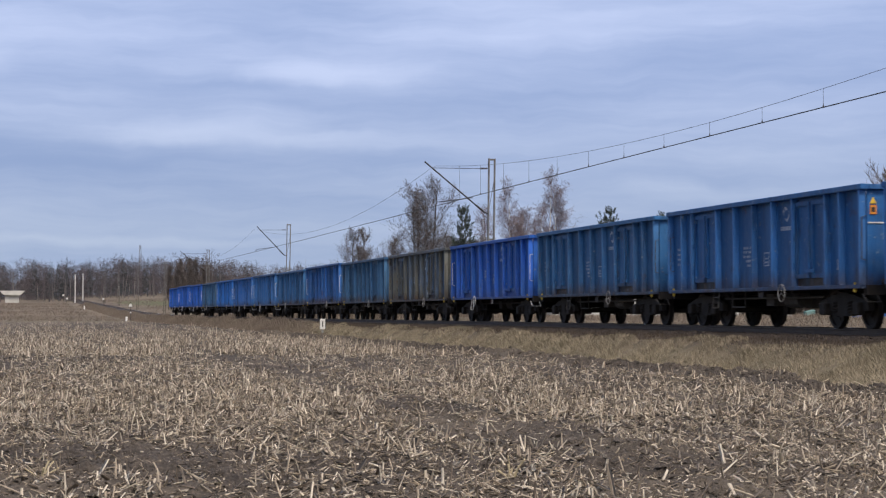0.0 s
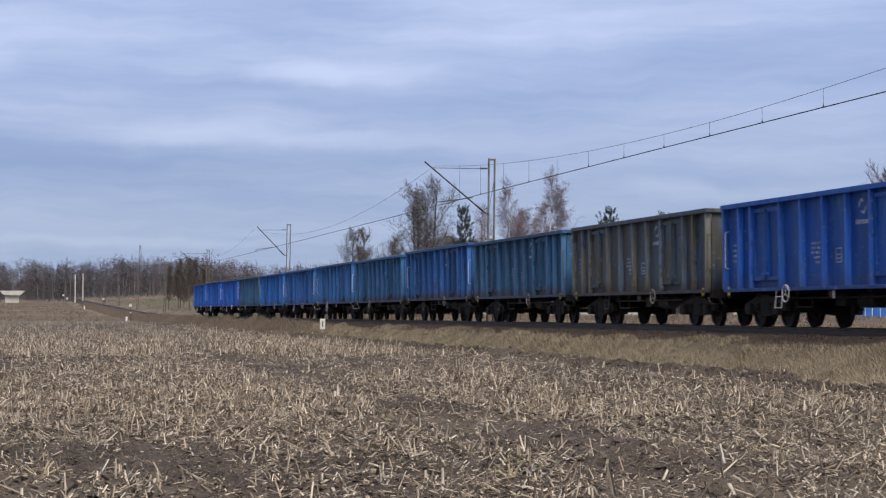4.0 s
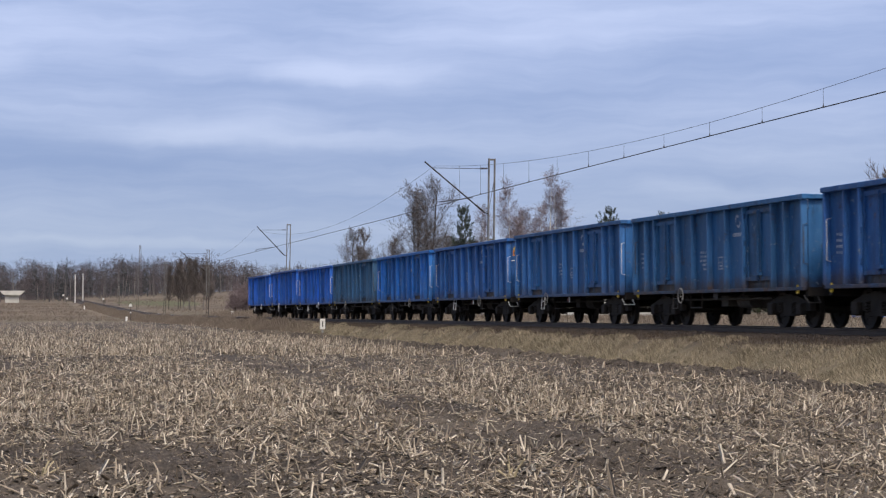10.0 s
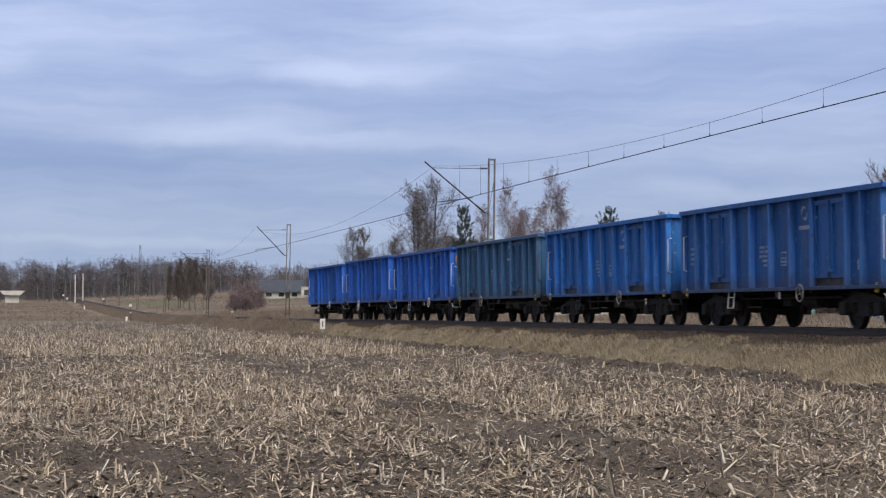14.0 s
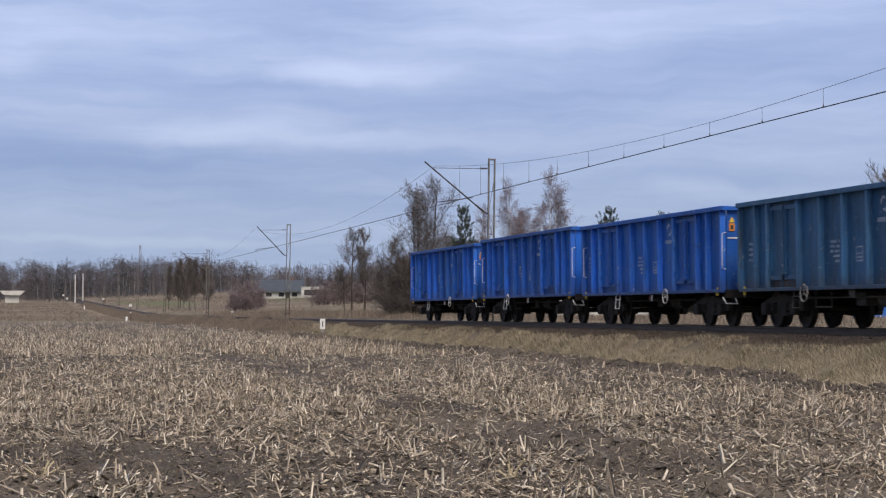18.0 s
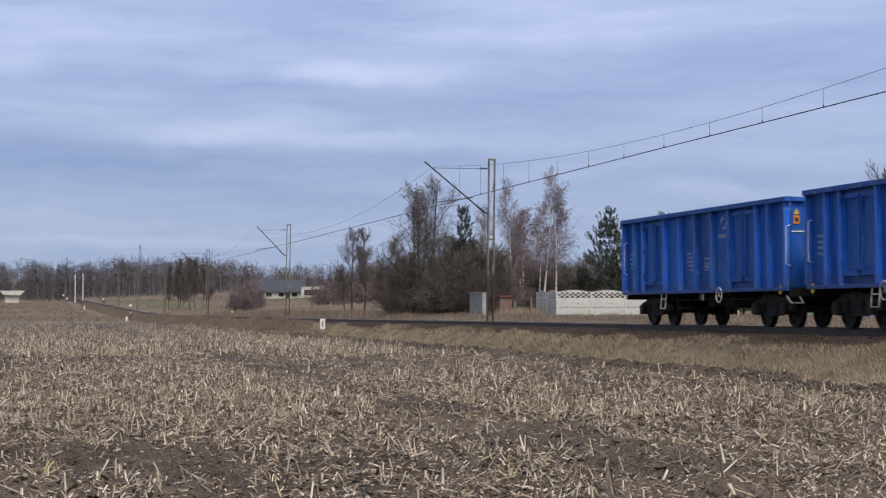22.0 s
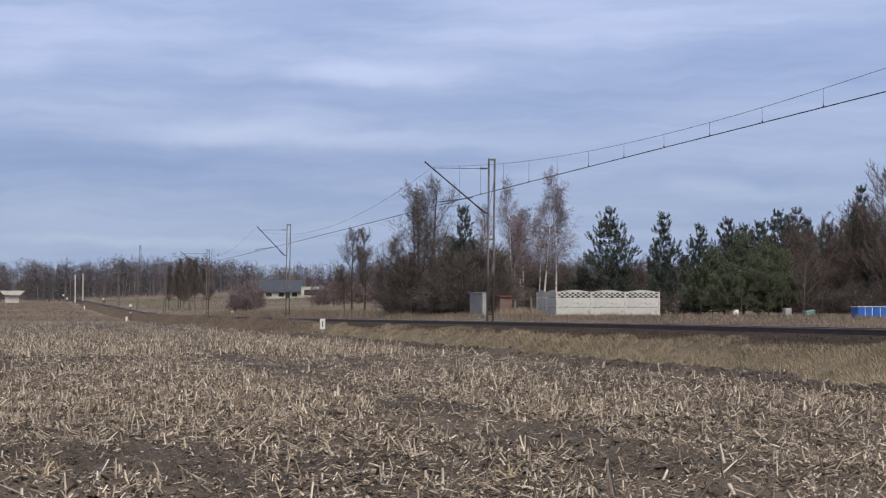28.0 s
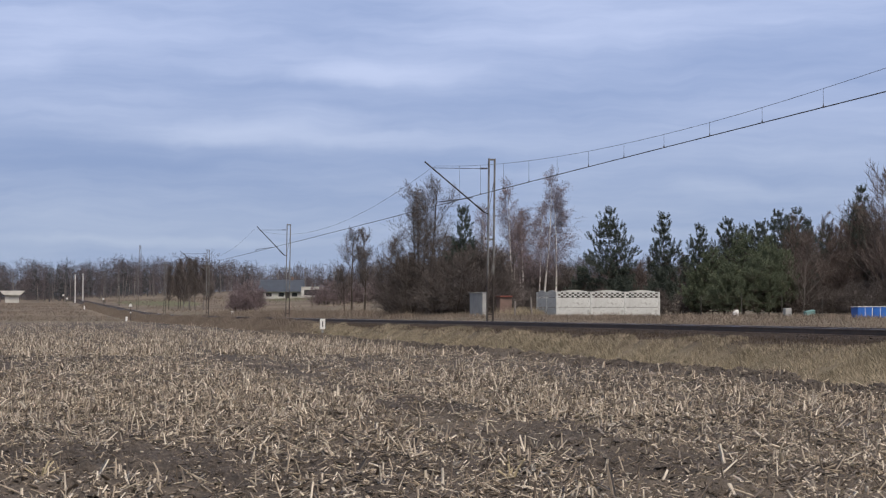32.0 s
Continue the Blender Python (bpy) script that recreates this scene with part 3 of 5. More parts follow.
        for ax in (c - .9, c + .9):
            ws = part("wheelset", wheelset_mesh(), WHEEL, w)
            ws.location = (0, ax, .46)
            for s in (-1, 1):
                wh = part("wheel", wheel_mesh(), WHEEL, ws)
                wh.location = (s * .755, 0, 0)
                if s > 0:
                    wh.rotation_euler = (0, 0, math.pi)
    # fittings on the sides
    for s in (-1, 1):
        bm = bmesh.new()
        hx = s * 1.44
        y = s * 1.9
        ring(bm, (hx, y, .86), (1, 0, 0), .21, .014, 20)
        for a in (90, 210, 330):
            tube(bm, (hx, y, .86), (hx, y + .20 * math.cos(radians(a)), .86 + .20 * math.sin(radians(a))), .008, n=5)
        part("hand_wheel", bm, WHITE, w, "white-painted handbrake wheel")
        for y in (6.05, -6.2):
            bm = bmesh.new()
            path_tube(bm, [(s * 1.30, y * 1.03, 1.55), (s * 1.41, y * 1.03, 1.58), (s * 1.41, y * 1.03, 2.52), (s * 1.30, y * 1.03, 2.55)], .012)
            part("handrail", bm, WHITE, w, "white grab rail")
        y = s * -2.7
        bm = bmesh.new()
        path_tube(bm, [(s * 1.36, y - .2, .95), (s * 1.40, y - .2, .5), (s * 1.40, y + .2, .5), (s * 1.36, y + .2, .95)], .017)
        tube(bm, (s * 1.38, y - .2, .78), (s * 1.38, y + .2, .78), .014)
        part("step", bm, WHITE, w, "white footstep")
        bm = bmesh.new()
        path_tube(bm, [(s * 1.05, -6.35, .8), (s * 1.05, -6.6, .62), (s * 1.38, -6.6, .62), (s * 1.38, -6.35, .8)], .013)
        part("corner_step", bm, WHITE, w, "white corner footstep")
        bm = bmesh.new()
        ring(bm, (s * 1.40, -6.0, .90), (1, 0, 0), .05, .025, 10)
        tube(bm, (s * 1.40, -6.0, .95), (s * 1.40, -6.0, 1.06), .025)
        part("lashing_hook", bm, YELLOW, w, "yellow lashing hook")
        bm = bmesh.new()
        ring(bm, (s * 1.40, 6.0, .90), (1, 0, 0), .05, .025, 10)
        tube(bm, (s * 1.40, 6.0, .95), (s * 1.40, 6.0, 1.06), .025)
        part("lashing_hook", bm, YELLOW, w, "yellow lashing hook")
        # markings: plain bars and shapes
        X = sorted((s * 1.3005, s * 1.3045))
        if s > 0:
            continue
        for row in range(5):
            for k in range(6):
                if (row, k) in ((0, 1), (1, 2), (3, 4), (3, 5), (4, 3), (4, 4), (4, 5), (2, 3)):
                    continue
                a = .42 + k * .085
                part("marking_bar", boxes((*X, a, a + .06, 2.02 - row * .115, 2.085 - row * .115)), LETTER, w, "faded white marking bar")
        for q in ((-.80, -.77, 1.55, 1.9), (-.50, -.47, 1.55, 1.9), (-.77, -.50, 1.55, 1.58), (-.77, -.50, 1.87, 1.9), (-.73, -.55, 1.63, 1.67), (-.73, -.55, 1.72, 1.76)):
            part("marking_bar", boxes((*X, *q)), LETTER, w, "faded white marking bar")
        for k in range(4):
            for j in range(3):
                part("marking_bar", boxes((*X, 5.60 + j * .12, 5.685 + j * .12, 1.7 + k * .14 + .01 * j, 1.775 + k * .14)), LETTER, w, "faded white marking bar")
        bm = bmesh.new()
        for off in (-1, 1):
            arc = [(.17, 10), (.19, 45), (.18, 85), (.13, 125), (.11, 150), (.09, 120), (.12, 85), (.13, 45)]
            prism(bm, [(-1.9 + off * r * math.cos(radians(t - 20)), 2.80 + off * r * 1.15 * math.sin(radians(t - 20))) for r, t in arc], "x", *X)
        for k in range(8):
            box(bm, *X, -2.26 + k * .09, -2.20 + k * .09, 2.40, 2.50)
        part("emblem", bm, EMBLEM, w, "white emblem over a bar")
        part("brake_plate", boxes((*sorted((s * 1.30, s * 1.315)), -.42, -.30, .72, .9)), WHITE, w, "small white brake plate")
        part("brake_lever", boxes((*sorted((s * 1.30, s * 1.315)), -.26, -.12, .76, .88)), ROOFRED, w, "small red brake lever plate")
        part("label_plate", boxes((*X, -5.02, -4.86, 1.36, 1.60)), WHITE, w, "small white label plate")
    # warning sign on the end that faces the camera
    Y = (-6.38, -6.365)
    part("warning_triangle", prism(bmesh.new(), [(-1.20, 2.82), (-1.04, 2.82), (-1.12, 2.97)], "y", *Y), YELLOW, w, "yellow warning triangle")
    sign = part("warning_plate", boxes((-1.20, -1.04, Y[0], Y[1], 2.58, 2.79), bevel=.005), ORANGE, w, "orange warning plate")
    part("sign_mark", boxes((-1.165, -1.075, -6.384, -6.3805, 2.63, 2.74)), BLACK, sign)
    part("end_bar", boxes((-1.25, -.85, -6.38, -6.362, 2.38, 2.41)), WHITE, w, "thin white bar")
    return w


ROYAL, MIDBLUE, DULL, TEAL, OLIVE = (0.004, 0.080, 0.385), (0.006, 0.100, 0.36), (0.016, 0.086, 0.220), (0.022, 0.083, 0.178), (0.075, 0.078, 0.068)
LIVERY = [(ROYAL, 0.05, "royal blue"), (ROYAL, 0.1, "royal blue"), (ROYAL, 0.1, "royal blue"), (TEAL, 0.3, "faded teal-blue"),
          (MIDBLUE, 0.2, "mid-blue"), ((0.012, 0.083, 0.285), 0.3, "blue"), ((0.018, 0.098, 0.28), 0.35, "light blue"), (DULL, 0.75, "dull rusty blue"),
          ((0.012, 0.080, 0.27), 0.8, "blue, rust-patched"), (TEAL, 0.6, "faded teal-blue"), (OLIVE, 0.8, "grimy olive-grey"), ((0.007, 0.072, 0.345), 0.1, "bright blue"),
          (DULL, 0.6, "dull blue"), ((0.013, 0.09, 0.27), 0.5, "blue"), (MIDBLUE, 0.4, "blue")]
WAGONS = []


def build_train():
    first = build_wagon()
    for i, (c, rust, word) in enumerate(LIVERY):
        y = TAIL - 6.4 - PITCH * i
        w = first if i == 0 else copy_thing(first, pose(TX, y, 0))
        w.matrix_basis = pose(TX, y, 0)
        for o in w.children:
            if o.name.startswith("hand_wheel") and i in (1, 3, 6, 7, 11):
                o.location = (0, 4.05, 0)
        w.scale = (1, 1, 1.022 if i in (1, 8) else 1.01 if i in (6, 13) else 1.0)
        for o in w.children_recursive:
            # proud posts paler: chalky scuffs, plus the light they catch put in the colour
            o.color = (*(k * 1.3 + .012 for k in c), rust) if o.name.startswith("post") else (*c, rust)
        if i not in (0, 1, 2, 11):
            for o in w.children_recursive:
                if o.name.startswith("door_sill"):
                    o.color = (0.022, 0.018, 0.017, 1.0)
                if o.name.startswith("hand_wheel"):
                    o.material_slots[0].link = "OBJECT"
                    o.material_slots[0].material = DULLWHITE
                    o["label"] = "dirty white handbrake wheel"
        if i not in (0, 1, 2, 5, 6, 11):
            for o in w.children_recursive:
                if o.name.startswith(("step", "corner_step", "brake_")) or (i not in (4, 8) and o.name.startswith("handrail")):
                    o.material_slots[0].link = "OBJECT"
                    o.material_slots[0].material = GRIMY
                    o["label"] = "grimy grey fitting"
        if i not in (0, 2, 5, 13):
            for o in [o for o in w.children_recursive if o.name.startswith(("sign_mark", "warning_", "end_bar"))]:
                bpy.data.objects.remove(o)
        tagged(w, f"{word} steel open goods wagon rolling on the track", "goods wagon", "wagons of the train")
        WAGONS.append(w)


build_train()


# ---- overhead line ----
MASTS = [15.0, 89.5, 160.0, 229.0, 296.0, 363.0, 430.0, 497.0]
MX = TX + 2.9


def build_mast(reach):
    m = new("catenary_mast")
    for s in (-1, 1):
        bm = boxes((s * .145 - .025, s * .145 + .025, -.09, -.075, -.5, 8.0), (s * .145 - .025, s * .145 + .025, .075, .09, -.5, 8.0), (s * .17 - .006, s * .17 + .006, -.075, .075, -.5, 8.0))
        part("leg", bm, MAST, m)
    for z in (.3, 4.0, 7.95):
        part("batten", boxes((-.12, .12, -.06, .06, z - .04, z + .04)), MAST, m)
    for z in (1.4, 5.4):
        bm = bmesh.new()
        tube(bm, (-.14, -.05, z), (.14, -.05, z + 1.7), .014, n=5)
        part("lacing", bm, MAST, m)
    bm = bmesh.new()
    tube(bm, (-.1, 0, 5.25), (-.35, 0, 5.33), .03, n=8)
    tube(bm, (-.35, 0, 5.33), (-reach, 0, 7.75), .035, n=8)
    part("bracket_arm", bm, ARM, m, "dark sloping bracket tube")
    bm = bmesh.new()
    tube(bm, (-.1, 0, 7.5), (.4 - reach, 0, 7.45), .014, n=6)
    part("stay_rod", bm, ARM, m)
    bm = bmesh.new()
    for k in range(5):
        tube(bm, (-.25 - .07 * k, 0, 7.5), (-.28 - .07 * k, 0, 7.5), .05, n=10)
    part("insulator", bm, INSUL, m)
    bm = bmesh.new()
    for k in range(5):
        tube(bm, (-.45 - .07 * k, 0, 5.41 + .056 * k), (-.48 - .07 * k, 0, 5.434 + .056 * k), .06, n=10)
    part("insulator", bm, INSUL, m)
    bm = bmesh.new()
    tube(bm, (-.95, 0, 6.04), (-2.7, 0, 5.78), .022, n=6)
    tube(bm, (-2.7, 0, 5.78), (-2.9, 0, 5.62), .018, n=6)
    part("steady_arm", bm, ARM, m)
    part("foundation", boxes((-.35, .35, -.4, .4, -1.0, -.32), bevel=.04), GREYCON, m)
    return tagged(m, "grey steel lattice catenary mast with a dark bracket", "catenary mast", "masts along the track")


def build_overhead():
    kinds = [build_mast(2.75), build_mast(3.4)]
    for i, y in enumerate(MASTS):
        p = pose(MX - .07, y, float(track_z(y)), 0, .7, 0)
        if i < 2:
            kinds[i].matrix_basis = p
        else:
            copy_thing(kinds[i % 2], p)
    line = tagged(new("overhead_line"), "dark overhead contact line on droppers", "overhead line")

    def messenger(y):
        for a, b in zip(MASTS, MASTS[1:]):
            if a <= y <= b:
                t = (y - a) / (b - a)
                return 7.6 - 1.6 * 4 * t * (1 - t)
        return 7.6
    ys = [MASTS[0] + i * (MASTS[-1] - MASTS[0]) / 320 for i in range(321)]
    for name, f, r, offs in (("contact_wire", lambda y: 5.6, .009, (-.025, .025)), ("messenger_wire", messenger, .007, (0,))):
        for dx in offs:
            sec = [(r * math.cos(k * math.tau / 5), r * math.sin(k * math.tau / 5)) for k in range(5)]
            verts, faces = [], []
            for y in ys:
                z = float(track_z(y)) + f(y)
                verts += [(TX + dx + a, y, z + b) for a, b in sec]
            for i in range(len(ys) - 1):
                for k in range(5):
                    faces.append((i * 5 + k, i * 5 + (k + 1) % 5, i * 5 + 5 + (k + 1) % 5, i * 5 + 5 + k))
            mesh_object(name, verts, faces, WIRE, line)
    for a, b in zip(MASTS[:1], MASTS[1:2]):
        for k in range(int((b - a - 2) / 4)):
            y = a + 1.1 + 4.0 * k
            z = float(track_z(y))
            bm = bmesh.new()
            tube(bm, (TX, y, z + 5.6), (TX, y, z + messenger(y)), .005, n=4)
            tube(bm, (TX, y, z + 5.6), (TX, y, z + 5.70), .028, .006, 4)
            part("dropper", bm, WIRE, line)


build_overhead()


# ---- plants ----
def tubes_mesh(name, segs, mat, parent, sides=3):
    """One mesh of tapered branch pieces from arrays of ends and radii."""
    a, b, r0, r1 = (np.array([s[k] for s in segs], float) for k in range(4))
    d = b - a
    d /= np.linalg.norm(d, axis=1, keepdims=True) + 1e-9
    ref = np.where(np.abs(d[:, 2:3]) > .9, [[1.0, 0, 0]], [[0, 0, 1.0]])
    u = np.cross(d, ref)
    u /= np.linalg.norm(u, axis=1, keepdims=True)
    w = np.cross(d, u)
    k = np.arange(sides) * math.tau / sides
    off = u[:, None] * np.cos(k)[None, :, None] + w[:, None] * np.sin(k)[None, :, None]
    v = np.concatenate([a[:, None] + off * r0[:, None, None], b[:, None] + off * r1[:, None, None]], 1).reshape(-1, 3)
    base = (np.arange(len(segs)) * 2 * sides)[:, None]
    f = np.concatenate([base + np.array([[j, (j + 1) % sides, sides + (j + 1) % sides, sides + j]]) for j in range(sides)])
    return soup(name, v, f, mat, parent)


def twig_mesh(name, segs, mat, parent, seed):
    """One mesh of thin tapered blades, one for each twig."""
    rng = np.random.default_rng(seed)
    a, b, r = (np.array([s[k] for s in segs], float) for k in range(3))
    side = np.cross(b - a, rng.normal(0, 1, a.shape))
    side *= (r / (np.linalg.norm(side, axis=1) + 1e-9))[:, None]
    v = np.stack([a - side, a + side, b], 1).reshape(-1, 3)
    return soup(name, v, np.arange(len(v)).reshape(-1, 3), mat, parent)


def grow(rng, p, d, length, r, depth, out, angle, droop, kids, kink):
    """Appends the pieces of one limb and of its side branches, by depth."""
    n = (1, 2, 3, 4)[depth]
    for i in range(n):
        fall = -droop if depth < 2 else .07
        d = (d + Vector((rng.gauss(0, kink), rng.gauss(0, kink), rng.gauss(0, kink * .6) + fall))).normalized()
        q = p + d * (length / n)
        r1 = r * (.80 if i < n - 1 else .6)
        out[depth].append((p[:], q[:], r, r1))
        if depth:
            for _ in range(kids):
                side = d.orthogonal().normalized()
                side.rotate(Matrix.Rotation(rng.random() * math.tau, 3, d))
                t = angle * rng.uniform(.7, 1.2)
                nd = (d * math.cos(t) + side * math.sin(t) + Vector((0, 0, .22 if droop == 0 else -droop))).normalized()
                fade = 1.1 - .5 * (i + .5) / n
                grow(rng, p.lerp(q, rng.random()), nd, length * fade * rng.uniform(.50, .78), r1 * .55, depth - 1, out, angle, droop, kids, kink)
        p, r = q, r1


def bare_tree(name, label, x, y, height, seed, stems=1, angle=40, droop=0.0, kids=3, depth=3, bark=None, twig=None, lean=.03, thick=.014, low=.28, reach=.34, least=.008, tilt=(0, 0), group=""):
    rng = random.Random(seed)
    t = tagged(new(name), label, name.replace("_", " "), group)
    t.location = (x, y, float(ground_z(x, y)) - .05)
    t.rotation_euler = (radians(tilt[0]), radians(tilt[1]), 0)
    out = {k: [] for k in range(4)}
    ang = radians(angle)
    for s in range(stems):
        a = rng.random() * math.tau
        off = 0 if stems == 1 else rng.uniform(.1, .4 + .12 * stems)
        base = Vector((off * math.cos(a), off * math.sin(a), 0))
        d = Vector((rng.gauss(0, lean) + .22 * base.x, rng.gauss(0, lean) + .22 * base.y, 1)).normalized()
        hh = height * (1 if s == 0 else rng.uniform(.6, 1.0))
        p, r, n, trunk = base, hh * thick, 10, []
        for i in range(n):
            q = p + d * (hh * .88 / n)
            r1 = r * .83
            trunk.append((p[:], q[:], r, r1))
            f = (i + .5) / n
            if f > low:
                for _ in range((4 if droop else max(kids, 3)) if stems == 1 else 2):
                    side = Vector((rng.gauss(0, 1), rng.gauss(0, 1), 0)).normalized()
                    u = ang * (1.35 - .75 * f) * rng.uniform(.8, 1.25)
                    nd = side * math.sin(u) + Vector((0, 0, math.cos(u)))
                    size = hh * (reach * (1 - f) ** .7 + .09) * rng.uniform(.65, 1.15)
                    grow(rng, p.lerp(q, rng.random()), nd, size, r1 * .5, depth, out, ang, droop, kids, .07)
            d = (d + Vector((rng.gauss(0, lean), rng.gauss(0, lean), .1))).normalized()
            p, r = q, r1
        tubes_mesh("trunk" if stems == 1 else "stem", trunk, bark or BARK, t, 6)
    wood = [w for k in range(2, 4) for w in out[k]]
    tubes_mesh("bough", [(a, b, max(r0, least), max(r1, least * .8)) for a, b, r0, r1 in wood], twig if bark is BIRCHBARK else (bark or BARK), t, 3)
    fine = [(a, b, max(r0, least * (1.2 if k else 1.0))) for k in (1, 0) for a, b, r0, _ in out[k]]
    twig_mesh("crown", fine, twig or TWIG, t, seed)
    return t


def pine(name, label, x, y, height, seed, width=.26, bottom=.12, group="", dense=1.0, mat=None, tuft=1.0):
    """A Scots pine: whorls of ascending limbs whose ends carry upright brush-like shoots."""
    rng = random.Random(seed)
    nrng = np.random.default_rng(seed)
    t = tagged(new(name), label, "pine tree", group)
    t.location = (x, y, float(ground_z(x, y)) - .05)
    wood, clumps = [], []
    p, n = Vector((0, 0, 0)), 13
    r = height * .013
    for i in range(n):
        f = (i + 1) / n
        q = Vector((rng.gauss(0, .006) * height, rng.gauss(0, .006) * height, height * .93 * f))
        wood.append((p[:], q[:], r, r * .86))
        if f > bottom:
            size = height * width * 1.25 * (1.04 - f) ** .8 * (.65 + .35 * min(1, f / .4))
            a0 = rng.random() * math.tau
            count = 6 if f < .9 else 5
            for k in range(count):
                if rng.random() < .10:
                    continue
                a = a0 + k * math.tau / count + rng.gauss(0, .22)
                out = Vector((math.cos(a), math.sin(a), 0))
                ll = max(.25, size * rng.uniform(.6, 1.18))
                mid = q + out * ll * .6 + Vector((0, 0, ll * rng.uniform(.02, .18)))
                tip = q + out * ll + Vector((0, 0, ll * rng.uniform(.35, .75)))
                wood.append((q[:], mid[:], r * .30, r * .2))
                wood.append((mid[:], tip[:], r * .2, r * .10))
                for j in range(max(2, int(ll * 6 * dense))):
                    g = rng.uniform(.25, 1.0)
                    b = q.lerp(mid, g / .6) if g < .6 else mid.lerp(tip, (g - .6) / .4)
                    c = b + Vector((rng.gauss(0, .22), rng.gauss(0, .22), abs(rng.gauss(.02, .12)))) * min(1, ll)
                    wood.append((b[:], c[:], .016, .010))
                    clumps.append((*c, out.x * .45 + rng.gauss(0, .3), out.y * .45 + rng.gauss(0, .3), tuft * (.24 + .22 * rng.random())))
                clumps.append((*tip, out.x * .3, out.y * .3, tuft * (.34 + .2 * rng.random())))
        p, r = q, r * .86
    clumps.append((*p, 0, 0, height * .075))
    tubes_mesh("trunk", wood, BARK, t, 3)
    k = np.repeat(np.array(clumps), 46, 0)
    along = nrng.random(len(k))[:, None]
    u = np.stack([k[:, 3], k[:, 4], np.ones(len(k))], -1)
    u /= np.linalg.norm(u, axis=1, keepdims=True)
    radial = np.cross(u, nrng.normal(0, 1, u.shape))
    radial /= np.linalg.norm(radial, axis=1, keepdims=True) + 1e-9
    st = k[:, :3] + u * along * k[:, 5:6] + nrng.normal(0, .012, u.shape)
    d = u * .55 + radial * .85 * (1.1 - .5 * along)
    side = np.cross(d, nrng.normal(0, 1, d.shape))
    side /= np.linalg.norm(side, axis=1, keepdims=True) + 1e-9
    v = np.stack([st - side * .015, st + side * .015, st + d * (.13 + .08 * nrng.random((len(k), 1)))], 1).reshape(-1, 3)
    soup("crown", v, np.arange(len(v)).reshape(-1, 3), mat or NEEDLE, t)
    return t


